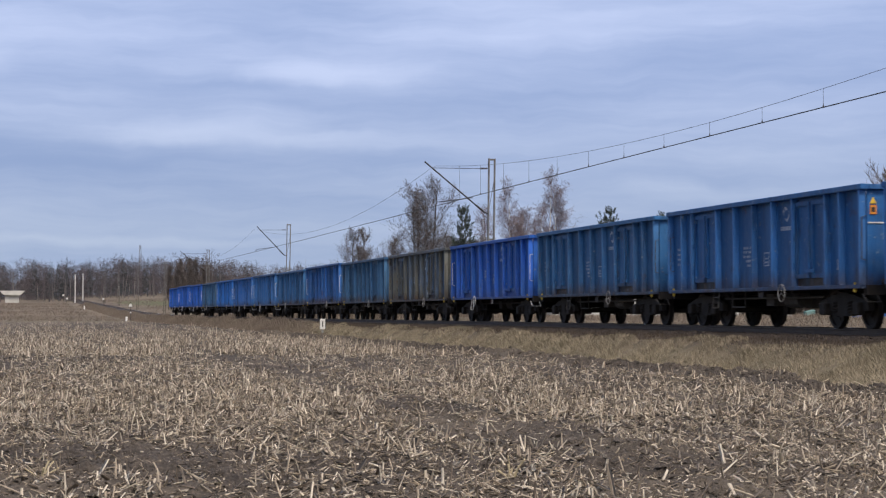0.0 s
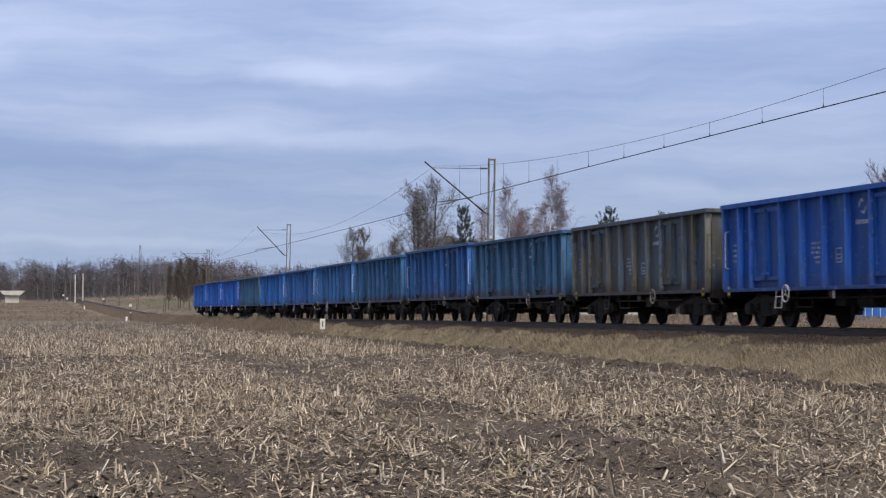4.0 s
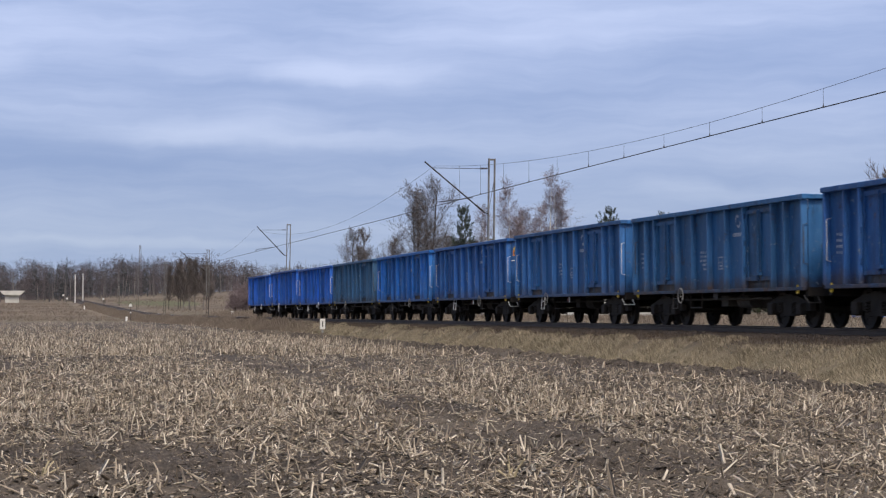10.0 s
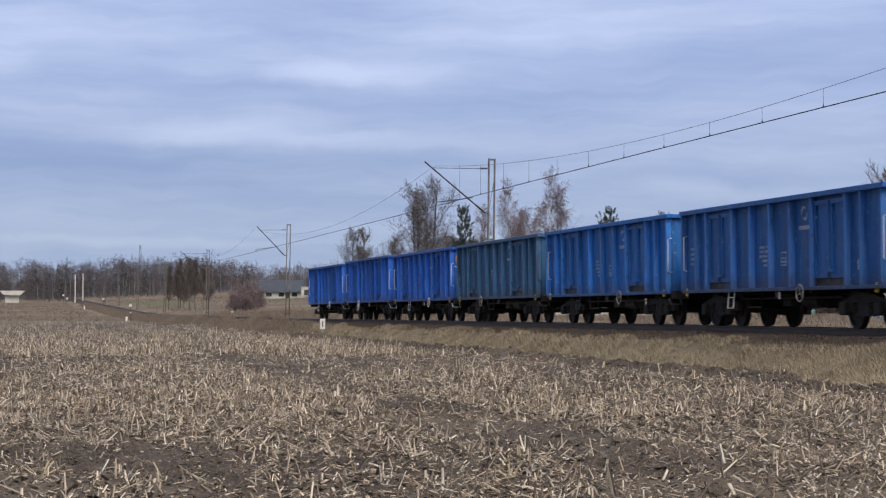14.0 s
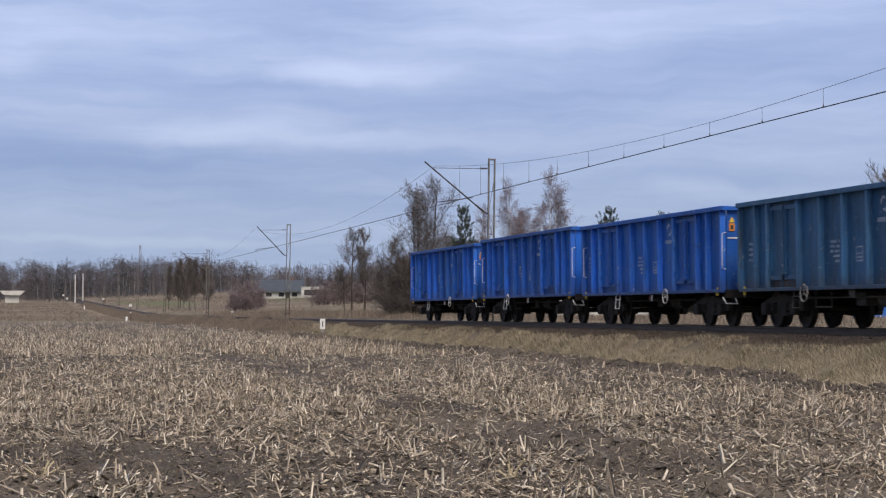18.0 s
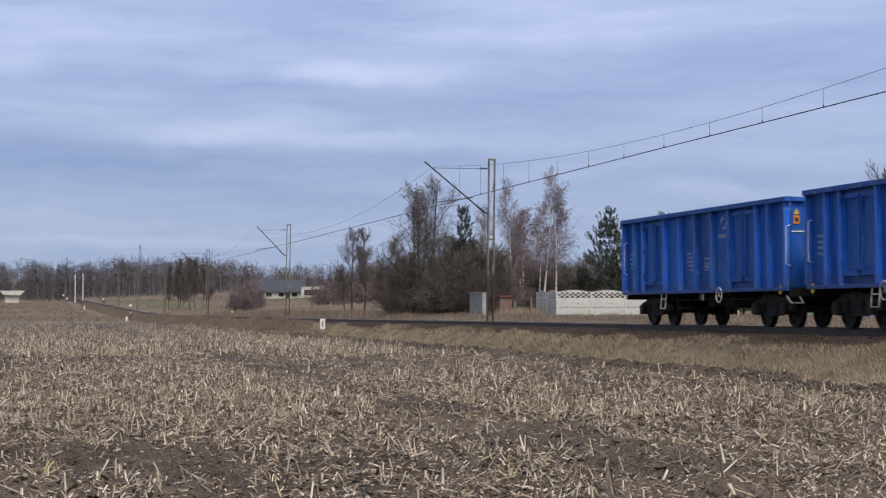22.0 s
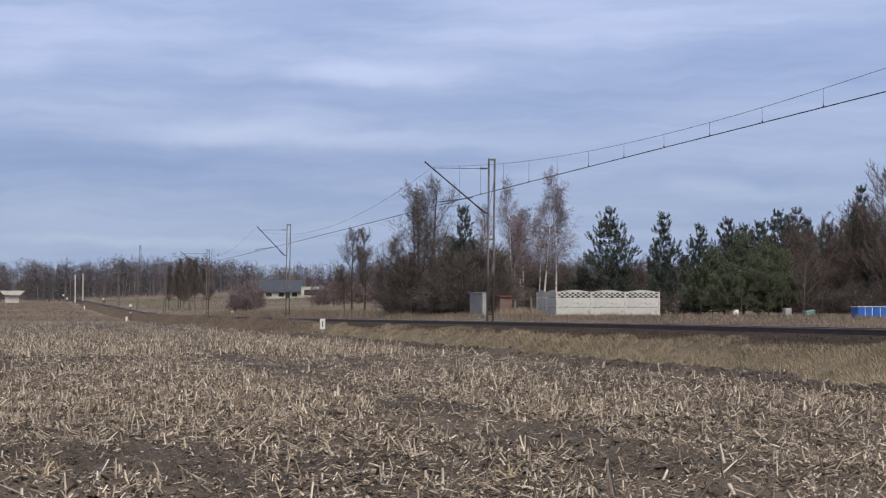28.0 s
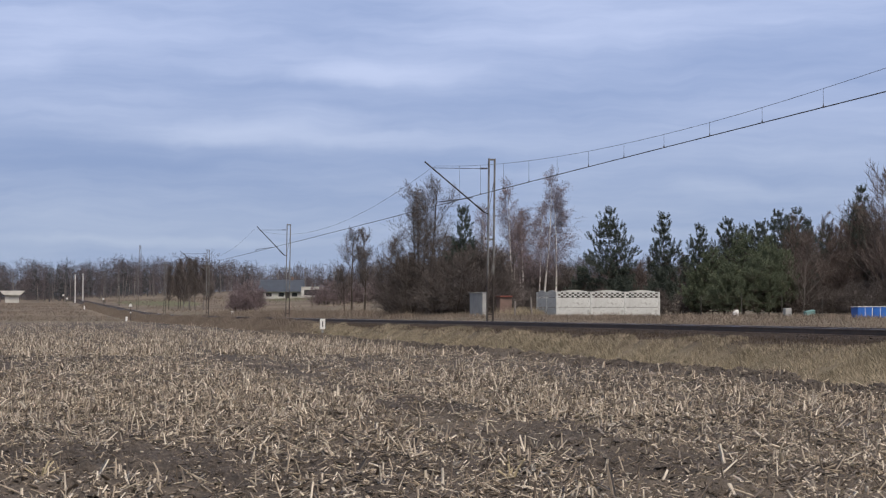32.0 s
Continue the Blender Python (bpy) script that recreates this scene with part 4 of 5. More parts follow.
def build_trees():
    line = "bare trees by the track"
    for x, y, h, s in ((29.3, 165.0, 8.0, 1), (30.5, 165.0, 8.2, 2), (28.5, 164.0, 4.6, 3)):
        bare_tree("bare_tree", "leafless dark deciduous tree with an oval crown", x, y, h, s, angle=44, low=.30, reach=.25, kids=2, thick=.016, least=.0075, group=line)
    for x, y, h, s, reach in ((27.85, 126.0, 10.3, 5, .36), (27.0, 126.8, 9.0, 6, .36), (27.6, 128.0, 9.4, 9, .36), (26.0, 128.5, 5.8, 7, .42)):
        bare_tree("bare_tree", "tall leafless spreading tree above a thicket", x, y, h, s, angle=48, low=.24, reach=reach * .80, kids=2, thick=.014, least=.0065, group=line)
    for i, (x, y, h) in enumerate(((26.6, 131, 3.6), (27.2, 130, 4.4), (27.6, 126, 4.8), (28.2, 125, 5.0), (28.9, 121, 5.4), (29.3, 120.5, 5.6), (30.0, 119, 5.0), (28.3, 118, 4.6), (30.5, 126, 5.4), (26.8, 127, 3.8), (28.8, 117.5, 4.2), (29.6, 117.8, 4.4), (30.6, 120.5, 4.0), (27.8, 121, 4.6), (31.5, 131, 4.4))):
        bare_tree("thicket_shrub", "dense leafless dark brown shrub", x, y, h, 20 + i, stems=7, angle=46, depth=2, kids=4, low=0, reach=.42, lean=.08, thick=.009, least=.011, group="thicket shrubs")
    for i, (x, y, h, lean) in enumerate(((37.5, 140, 10.7, 0), (38.6, 141, 9.0, 0), (39.9, 140, 11.6, 5), (41.0, 140, 10.8, 1.5), (37.0, 146, 9.4, -1), (41.6, 147, 9.6, 2), (39.6, 147, 8.6, 0), (40.9, 150, 8.8, 1))):
        b = bare_tree("birch_tree", "leafless birch with a white trunk and reddish twigs", x, y, h, 40 + i, angle=40, droop=.11, kids=2, depth=3, bark=BIRCHBARK, twig=BIRCHTWIG, lean=.018, thick=.0105, low=.32, reach=.16, least=.0065, tilt=(0, lean), group="birches")
        BIRCHES.append((b, lean))
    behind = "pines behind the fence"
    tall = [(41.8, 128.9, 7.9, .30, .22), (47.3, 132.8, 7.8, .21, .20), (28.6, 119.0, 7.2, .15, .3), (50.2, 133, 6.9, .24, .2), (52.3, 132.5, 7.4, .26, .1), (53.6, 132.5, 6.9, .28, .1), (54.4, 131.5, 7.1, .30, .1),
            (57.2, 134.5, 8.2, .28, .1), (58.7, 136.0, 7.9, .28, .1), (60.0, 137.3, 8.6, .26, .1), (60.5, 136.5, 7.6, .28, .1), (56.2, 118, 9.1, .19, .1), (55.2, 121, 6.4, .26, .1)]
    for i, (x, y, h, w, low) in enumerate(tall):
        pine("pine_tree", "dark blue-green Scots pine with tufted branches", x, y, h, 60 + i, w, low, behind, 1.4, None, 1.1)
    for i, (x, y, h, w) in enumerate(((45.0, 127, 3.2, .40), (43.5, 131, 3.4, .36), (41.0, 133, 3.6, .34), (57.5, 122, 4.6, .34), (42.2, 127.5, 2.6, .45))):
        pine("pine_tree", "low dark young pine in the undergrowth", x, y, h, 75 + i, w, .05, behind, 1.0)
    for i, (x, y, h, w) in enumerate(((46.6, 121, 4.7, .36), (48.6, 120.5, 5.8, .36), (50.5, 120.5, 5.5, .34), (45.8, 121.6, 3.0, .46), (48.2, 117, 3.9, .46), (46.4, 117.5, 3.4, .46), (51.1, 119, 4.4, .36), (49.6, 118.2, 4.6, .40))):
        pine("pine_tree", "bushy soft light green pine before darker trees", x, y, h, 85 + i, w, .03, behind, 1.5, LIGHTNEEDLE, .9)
    for i, (x, y, h) in enumerate(((40.0, 126, 2.0), (44.0, 125, 2.0), (46.5, 124, 2.0), (51.5, 118.5, 2.2), (52.6, 118, 2.4), (53.5, 117, 2.6), (54.8, 116.5, 2.8), (55.5, 115, 2.6), (54.6, 112.5, 2.4), (56.0, 113.0, 2.8), (33.5, 128, 2.6), (35.5, 131, 2.4), (34.6, 127, 2.0))):
        bare_tree("undergrowth_shrub", "low dark tangled undergrowth shrub", x, y, h, 140 + i, stems=8, angle=55, depth=2, kids=3, low=0, reach=.6, lean=.16, thick=.012, least=.010, group="undergrowth shrubs")
    for i, (x, y, h) in enumerate(((54.0, 118.0, 5.6), (54.5, 117.5, 6.4), (55.4, 119, 6.8), (55.8, 116.0, 5.6), (56.4, 119.5, 8.2), (57.0, 121.5, 8.0), (57.3, 118.5, 8.4), (56.8, 116.5, 7.6), (58.4, 120, 8.0), (61.0, 124, 7.0), (44.5, 136, 4.2), (57.5, 122, 6.4), (59.0, 126, 6.8), (46.5, 138, 4.6), (49.0, 136, 5.2), (48.0, 140, 4.8), (52.5, 134, 6.4), (55.5, 112.0, 10.4), (62.0, 133, 7.8), (58.2, 131.5, 7.8), (59.2, 133, 8.2))):
        bare_tree("bare_tree", "leafless reddish-brown tree among the pines", x, y, h, 90 + i, stems=3, angle=38, depth=2, kids=4, low=.06, reach=.26, thick=.010, least=.011, twig=RUSTTWIG, group="bare trees among pines")
    for x, y, h, s, lean in ((51.6, 117.2, 5.4, 130, 4), (56.6, 114.6, 8.0, 131, -9)):
        bare_tree("bare_tree", "leafless tree with pale grey forked limbs", x, y, h, s, angle=46, depth=3, kids=2, low=.12, reach=.42, bark=PALEBARK, twig=RUSTTWIG, thick=.014, least=.006, tilt=(0, lean), group="bare trees among pines")
    for i, (x, y, h) in enumerate(((29.9, 331.7, 9.6), (28.0, 332.2, 8.6), (31.2, 335, 9.5), (29.0, 340, 9.2), (32.2, 330, 8.5), (26.8, 338, 8.2), (30.6, 338, 9.0), (33.4, 334, 8.2), (28.6, 328, 7.0))):
        bare_tree("birch_tree", "leafless birch of a dark clump by the line", x, y, h, 110 + i, angle=34, depth=2, kids=4, bark=PALEBARK if i % 2 == 0 else BARK, twig=TWIG, thick=.010, low=.16, reach=.22, least=.019, group="birches")
    for i, (x, y, h) in enumerate(((37.4, 157, 4.6), (38.8, 155, 4.8), (40.3, 153, 5.0), (41.8, 151, 4.6), (43.2, 150, 4.8), (44.8, 148, 4.4), (46.6, 147, 4.2), (48.6, 146, 4.2), (36.2, 152, 4.2), (35.0, 150, 4.0))):
        bare_tree("thicket_shrub", "leafless grey-brown shrub behind the birches", x, y, h, 170 + i, stems=6, angle=45, depth=2, kids=4, low=0, reach=.4, lean=.08, thick=.010, least=.012, group="thicket shrubs")
    for i, (x, y, h) in enumerate(((52.6, 331, 4.2), (54.4, 333, 4.8), (56.3, 330, 4.4), (58.4, 334, 5.0), (60.2, 331, 4.6), (62.0, 333, 5.0), (64.0, 331, 4.6), (66.0, 334, 4.8), (38.5, 331, 4.4), (40.5, 334, 5.4), (42.0, 330, 4.0), (34.2, 299.9, 3.6), (36.5, 300, 3.0))):
        bare_tree("thicket_shrub", "leafless grey-brown hedge shrub on the rise", x, y, h, 180 + i, stems=6, angle=48, depth=2, kids=3, low=0, reach=.45, lean=.12, thick=.012, least=.012, twig=BIRCHTWIG, group="thicket shrubs")


BIRCHES = []
build_trees()


def far_forest():
    """Mixed bare woods with some conifers, standing far off along the horizon."""
    rng = np.random.default_rng(8)
    for name, n, mat, conifer in (("far_underwood", 2300, WOODS, False), ("far_woodland", 2600, WOODS, False), ("far_conifers", 640, WOODGREEN, True)):
        az = radians(12.87) + np.radians(rng.uniform(-18, 18, n))
        dist = 640 + 330 * rng.random(n) ** .9
        right = smooth01((np.degrees(az) - 9) / 8)
        dist = dist * (1 - .45 * right)
        x, y = dist * np.sin(az), dist * np.cos(az)
        lift = 1.8 * smooth01((radians(6) - az) / radians(6)) - 3.2 * smooth01((az - radians(5)) / radians(3))
        h = (12.2 + lift + 1.5 * vnoise(np.degrees(az) * 1.3, az * 0, 11) + .8 * vnoise(np.degrees(az) * 4.1, az * 0, 12) + rng.normal(0, 1.0, n)) * (1 - .22 * right)
        if name == "far_underwood":
            h = h * .58
        if conifer:
            h *= 1.04
        z = ground_z(x, y)
        per = 140 if not conifer else 110
        t = rng.random((n, per))
        if conifer:
            hz = .12 + .86 * t
            rad = .15 * (1.02 - hz)
            ln, wd = .09, .012
        else:
            hz = .02 + .95 * t ** .75
            rad = .22 * np.sqrt(np.clip(1 - ((hz - .58) / .46) ** 2, 0.25, 1))
            ln, wd = .09, .0034 if name == "far_woodland" else .0075
        a = rng.random((n, per)) * math.tau
        q = np.sqrt(rng.random((n, per)))
        H = h[:, None]
        c = np.stack([x[:, None] + H * rad * q * np.cos(a), y[:, None] + H * rad * q * np.sin(a), z[:, None] + H * hz], -1)
        d = np.stack([np.cos(a) * .5, np.sin(a) * .5, (np.ones_like(a) if not conifer else np.full_like(a, -.1))], -1) + rng.normal(0, .35 if conifer else .75, c.shape)
        d /= np.linalg.norm(d, axis=-1, keepdims=True)
        s = np.cross(d, rng.normal(0, 1, c.shape))
        s /= np.linalg.norm(s, axis=-1, keepdims=True)
        w = (H * wd)[..., None]
        tip = H * ln * (1.35 * (1.04 - hz) if conifer else 1.0)
        v = np.stack([c - s * w, c + s * w, c + d * tip[..., None]], -2).reshape(-1, 3)
        # trunks
        b = np.stack([x, y, z], -1)
        k = np.arange(3) * math.tau / 3
        off = np.stack([np.cos(k), np.sin(k), 0 * k], -1)[None] * (h * .0055)[:, None, None]
        top = b + np.stack([rng.normal(0, .3, n), rng.normal(0, .3, n), h * .93], -1)
        tv = np.concatenate([b[:, None] + off, top[:, None] + off * .3], 1)
        tri = np.concatenate([tv[:, [0, 1, 4]], tv[:, [0, 4, 3]], tv[:, [1, 2, 5]], tv[:, [1, 5, 4]], tv[:, [2, 0, 3]], tv[:, [2, 3, 5]]], 1).reshape(-1, 3)
        v = np.vstack([v, tri])
        tagged(soup(name, v, np.arange(len(v)).reshape(-1, 3), mat), "distant dark green conifers along the horizon" if conifer else "distant leafless brown woodland along the horizon", "woodland", kind="stuff")


far_forest()


def far_trunks():
    """Pale birch stems along the wood's edge."""
    rng = np.random.default_rng(9)
    n = 110
    az = radians(12.87) + np.radians(rng.uniform(-15, 1.5, n))
    dist = 625 + 30 * rng.random(n)
    x, y = dist * np.sin(az), dist * np.cos(az)
    z, h, r = ground_z(x, y), 5 + 5.5 * rng.random(n), .06 + .07 * rng.random(n)
    b = np.stack([x, y, z], -1)
    top = b + np.stack([rng.normal(0, .5, n), rng.normal(0, .5, n), h], -1)
    k = np.arange(4) * math.tau / 4
    off = np.stack([np.cos(k), np.sin(k), 0 * k], -1)[None] * r[:, None, None]
    v = np.concatenate([b[:, None] + off, top[:, None] + off * .4], 1).reshape(-1, 3)
    j = (np.arange(n) * 8)[:, None]
    f = np.concatenate([j + np.array([[i, (i + 1) % 4, 4 + (i + 1) % 4, 4 + i]]) for i in range(4)])
    tagged(soup("far_birch_stems", v, f, PALEBARK), "pale distant birch stems at the wood's edge", "woodland", kind="stuff")


far_trunks()


# ---- loose cover ----
def blades(name, label, mat, x, y, h, w, seed, category="grass"):
    rng = np.random.default_rng(seed)
    n = len(x)
    z = ground_z(x, y) - .02
    a = rng.random(n) * math.tau
    s = np.stack([np.cos(a), np.sin(a), 0 * a], -1) * (w / 2)[:, None]
    b = np.stack([x, y, z], -1)
    lean = rng.normal(0, .6, (n, 3)) if category == "grass" else rng.normal(0, .35, (n, 3))
    lean[:, 2] = 1
    tip = b + lean * h[:, None]
    v = np.stack([b - s, b + s, tip], 1).reshape(-1, 3)
    return tagged(soup(name, v, np.arange(3 * n).reshape(-1, 3), mat), label, category, kind="stuff")


def build_clods():
    """Crumbled earth clods on the tilled field."""
    rng = np.random.default_rng(51)
    n = 52000
    az = radians(12.87) + np.radians(rng.uniform(-14.6, 14.6, n))
    r = 1 / (1 / 13 + (1 / 60 - 1 / 13) * rng.random(n))
    x, y = r * np.sin(az), r * np.cos(az)
    keep = (x < field_edge(y)) & (rng.random(n) < .6 + .4 * vnoise(x * 1.1, y * 1.1, 52))
    fy = 27 + 95 * rng.random(9000) ** 1.4
    fx = field_edge(fy) - .85 + rng.normal(0, .42, 9000)
    x, y = np.append(x[keep], fx), np.append(y[keep], fy)
    n = len(x)
    s = np.exp(rng.normal(-3.7, .55, n)) * (1 + y / 70) * (1 + .9 * np.exp(-((x - field_edge(y) + .7) / .5) ** 2))
    s = np.minimum(s, .028 + .001 * y)
    base = np.array([[1, 0, 0], [0, 1, 0], [-1, 0, 0], [0, -1, 0], [0, 0, .8]])
    c = np.stack([x, y, ground_z(x, y) - .25 * s], -1)
    v = (c[:, None] + s[:, None, None] * (base[None] + rng.normal(0, .28, (n, 5, 3)))).reshape(-1, 3)
    k = (np.arange(n) * 5)[:, None]
    f = np.concatenate([k + np.array([[i, (i + 1) % 4, 4]]) for i in range(4)])
    tagged(soup("clods", v, f, SOIL), "dark crumbled clods of tilled earth", "soil", kind="stuff")


build_clods()


def build_cover():
    rng = np.random.default_rng(21)
    # verge between field and ballast
    n = 190000
    y = 24 + 240 * rng.random(n) ** 2.5
    x = field_edge(y) + .1 + (17.88 + .3 * vnoise(y * .6, y * 0 + 7, 29) - field_edge(y)) * rng.random(n)
    h = (.03 + .085 * rng.random(n)) * (1 + .75 * vnoise(x * 1.6, y * .7, 31) + .6 * np.clip(vnoise(x * 3.1, y * 1.3, 30), 0, 1))
    blades("verge_grass", "dry yellow-brown grass on the embankment", GRASS, x, y, h, .010 + .00025 * y, 32)
    n = 90000
    y = 32 + 208 * rng.random(n) ** 1.3
    x = 22.4 + (9 + y * .05) * rng.random(n)
    h = (.08 + .14 * rng.random(n) + .36 * rng.random(n) * smooth01((y - 90) / 40)) * (1 + .6 * vnoise(x * .4, y * .4, 33))
    blades("tall_weeds", "brown dead weeds behind the track", WEED, x, y, h, .012 + .00022 * y, 34, "weeds")
    n = 34000
    y = 55 + 66 * rng.random(n)
    x = 29 + 34 * rng.random(n)
    h = (.10 + .2 * rng.random(n)) * (1 + .6 * vnoise(x * .4, y * .4, 37))
    blades("rough_grass", "grey-brown rough grass before the trees", WEED, x, y, h, .02 + .0002 * y, 38)
    n = 34000
    y = 24 + 190 * rng.random(n) ** 1.8
    x = 17.72 + .60 * rng.random(n)
    blades("trackside_weeds", "dark grimy weeds along the ballast shoulder", GRIMEWEED, x, y, .04 + .09 * rng.random(n), .010 + .00022 * y, 39, "weeds")
    n = 2600
    y = 112 + rng.normal(0, .9, n)
    x = 30.9 + rng.normal(0, .75, n)
    blades("reed_clump", "pale dry reeds grown up beside the brick hut", GRASS, x, y, .25 + .5 * rng.random(n), .03 + 0 * y, 63, "weeds")
    # taller brown weeds along the foot of the bank further up the line
    n = 62000
    y = 105 + 400 * rng.random(n) ** 1.35
    x = 16.2 + 2.0 * rng.random(n)
    h = (.18 + .30 * rng.random(n)) * smooth01((y - 95) / 45) * (1 + .5 * vnoise(x * .5, y * .25, 35))
    blades("verge_weeds", "reddish-brown dead weeds along the embankment foot", WEED, x, y, h + .05, .012 + .00022 * y, 36, "weeds")
    n = 26000
    y = 255 + 330 * rng.random(n)
    x = -40 + 55 * rng.random(n)
    x = np.where(rng.random(n) < .35, 24 + 55 * rng.random(n), x)
    h = (.12 + .3 * rng.random(n)) * (1 + .8 * vnoise(x * .12, y * .05, 61))
    blades("meadow_grass", "tufted brown meadow grass on the rise", WEED, x, y, h, .03 + .0003 * y, 62)
    # straw and stalks lying on the field: broken pieces, wide husks and standing stubs
    for name, count, r0, r1, size, seed, upright in (("straw_litter", 175000, 13.0, 36.0, 1.0, 41, .05), ("straw_scatter", 185000, 25.0, 66.0, 1.3, 43, .08), ("stubble_far", 165000, 62.0, 262.0, 1.7, 44, .24)):
        rng = np.random.default_rng(seed)
        az = radians(12.87) + np.radians(rng.uniform(-14.6, 14.6, count))
        t = rng.random(count)
        r = np.sqrt(r0 * r0 + (r1 * r1 - r0 * r0) * t) if r1 < 40 else 1 / (1 / r0 + (1 / r1 - 1 / r0) * t)
        x, y = r * np.sin(az), r * np.cos(az)
        if r1 < 70:
            # much of the litter lies in loose heaps
            pick = rng.integers(0, count, count) // 9 * 9
            heap = rng.random(count) < .42
            x = np.where(heap, x[pick] + rng.normal(0, .11 * size, count), x)
            y = np.where(heap, y[pick] + rng.normal(0, .14 * size, count), y)
        edge = field_edge(y)
        patch = .62 + .46 * vnoise(x * .62, y * .17, 42) + .34 * vnoise(x * 2.3, y * .6, 45) + .16 * np.sin(x * math.tau / .75)
        patch = patch - .34 * np.exp(-((x - 5.6 - .012 * y) / .5) ** 2) - .20 * smooth01((4.5 - x) / 3) * smooth01((40 - y) / 20)
        if 40 < r1 < 70:
            patch = patch * smooth01((r - 25) / 10)
        elif r1 < 40:
            patch = patch * (1 - .8 * smooth01((r - 27) / 9))
        patch = patch * (1 - .88 * np.exp(-((x - edge + .95 + .3 * vnoise(y * .5, y * 0, 48)) / .75) ** 2) * smooth01((125 - y) / 60))
        patch = np.clip(patch, .04, 1)
        keep = (x < edge - .05) & (y < 250) & (rng.random(count) < patch)
        x, y = x[keep], y[keep]
        n = len(x)
        z = ground_z(x, y)
        kind = rng.random(n)
        stand = kind > 1 - upright
        L = np.exp(rng.normal(-2.85, .62, n)) * size
        L = np.where(stand, np.clip(L * 1.6, .06, .2 * size), np.clip(L, .02, .32))
        W = np.where(kind < .22, .022, np.where(stand, .011, .0125)) * rng.uniform(.5, 1.35, n) * size
        W = np.minimum(W, L * .3)
        T = np.where(kind < .22, .003, W * .8)
        a = rng.random(n) * math.tau
        tilt = np.where(stand, rng.uniform(.8, 1.5, n), rng.normal(.10, .28, n))
        d = np.stack([np.cos(a) * np.cos(tilt), np.sin(a) * np.cos(tilt), np.sin(tilt)], -1)
        s = np.stack([-np.sin(a), np.cos(a), rng.normal(0, .3, n)], -1)
        s /= np.linalg.norm(s, axis=1, keepdims=True)
        u = np.cross(s, d)
        c = np.stack([x, y, z + .008 + np.where(stand, L * .35, np.abs(np.sin(tilt)) * L * .4)], -1)
        e0, e1 = c - d * (L / 2)[:, None], c + d * (L / 2)[:, None]
        S, U = s * W[:, None], u * T[:, None]
        rows = [e0 - S, e0 + S, e0 + U]
        rows += [e1 - S * .7, e1 + S * .7, e1 + U]
        v = np.stack(rows, 1).reshape(-1, 3)
        k = (np.arange(n) * len(rows))[:, None]
        f = np.concatenate([k + np.array([[o + i, o + (i + 1) % 3, o + 3 + (i + 1) % 3, o + 3 + i]]) for o in range(0, len(rows) - 3, 3) for i in range(3)])
        tagged(soup(name, v, f, STRAW), "pale dry maize stalks and husks lying on the field", "straw", kind="stuff")
    # cut stalks left standing along the last furrow
    rng = np.random.default_rng(71)
    n = 1500
    y = 28 + 90 * rng.random(n) ** 1.5
    x = field_edge(y) - .12 + rng.normal(0, .22, n)
    blades("edge_stubble", "pale broken stalks standing along the last furrow", STRAW, x, y, .10 + .2 * rng.random(n) ** 2, .014 + .0002 * y, 72, "stubble")


build_cover()


# ---- buildings and small things ----
def fence_panel(w, h):
    """A cast concrete panel with a pierced lattice along its arched head."""
    bm = bmesh.new()
    for k in range(2):
        box(bm, .06, w - .06, -.025, .025, .03 + k * h * .37, h * .37 * (k + 1) + .01, bevel=.008)
    n, z0 = 12, h * .745 + .03
    cell = (w - .12) / n
    for i in range(n):
        for j in range(3):
            if (i + j) % 2 == 0:
                a = .06 + i * cell
                box(bm, a, a + cell, -.025, .025, z0 + j * h * .06, z0 + (j + 1) * h * .06)
    m = 10
    for i in range(m):
        t = (i + .5) / m
        arch = h * .07 * math.sin(math.pi * t)
        a = .06 + (w - .12) * i / m
        box(bm, a, a + (w - .12) / m, -.03, .03, z0 + 3 * h * .06, z0 + 3 * h * .06 + .03 + arch)
    return bm


def build_fence():
    w, h = 2.15, 1.60
    f = tagged(new("concrete_fence"), "pale concrete panel fence with a pierced lattice head", "fence")
    f.location = (31.75, 108.2, float(ground_z(31.75, 108.2)) - .03)
    for i in range(3):
        p = part("fence_panel", fence_panel(w, h), CONCRETE, f)
        p.location = (i * w, 0, 0)
    for i in range(2):
        p = part("fence_panel", fence_panel(w, h), CONCRETE, f)
        p.location, p.rotation_euler = (0, i * w, 0), (0, 0, math.pi / 2)
    for x, y in ((0, 0), (w, 0), (2 * w, 0), (3 * w, 0), (0, w), (0, 2 * w)):
        p = part("fence_post", boxes((-.06, .06, -.06, .06, -.1, h * .97), bevel=.01), CONCRETE, f)
        p.location = (x, y, 0)


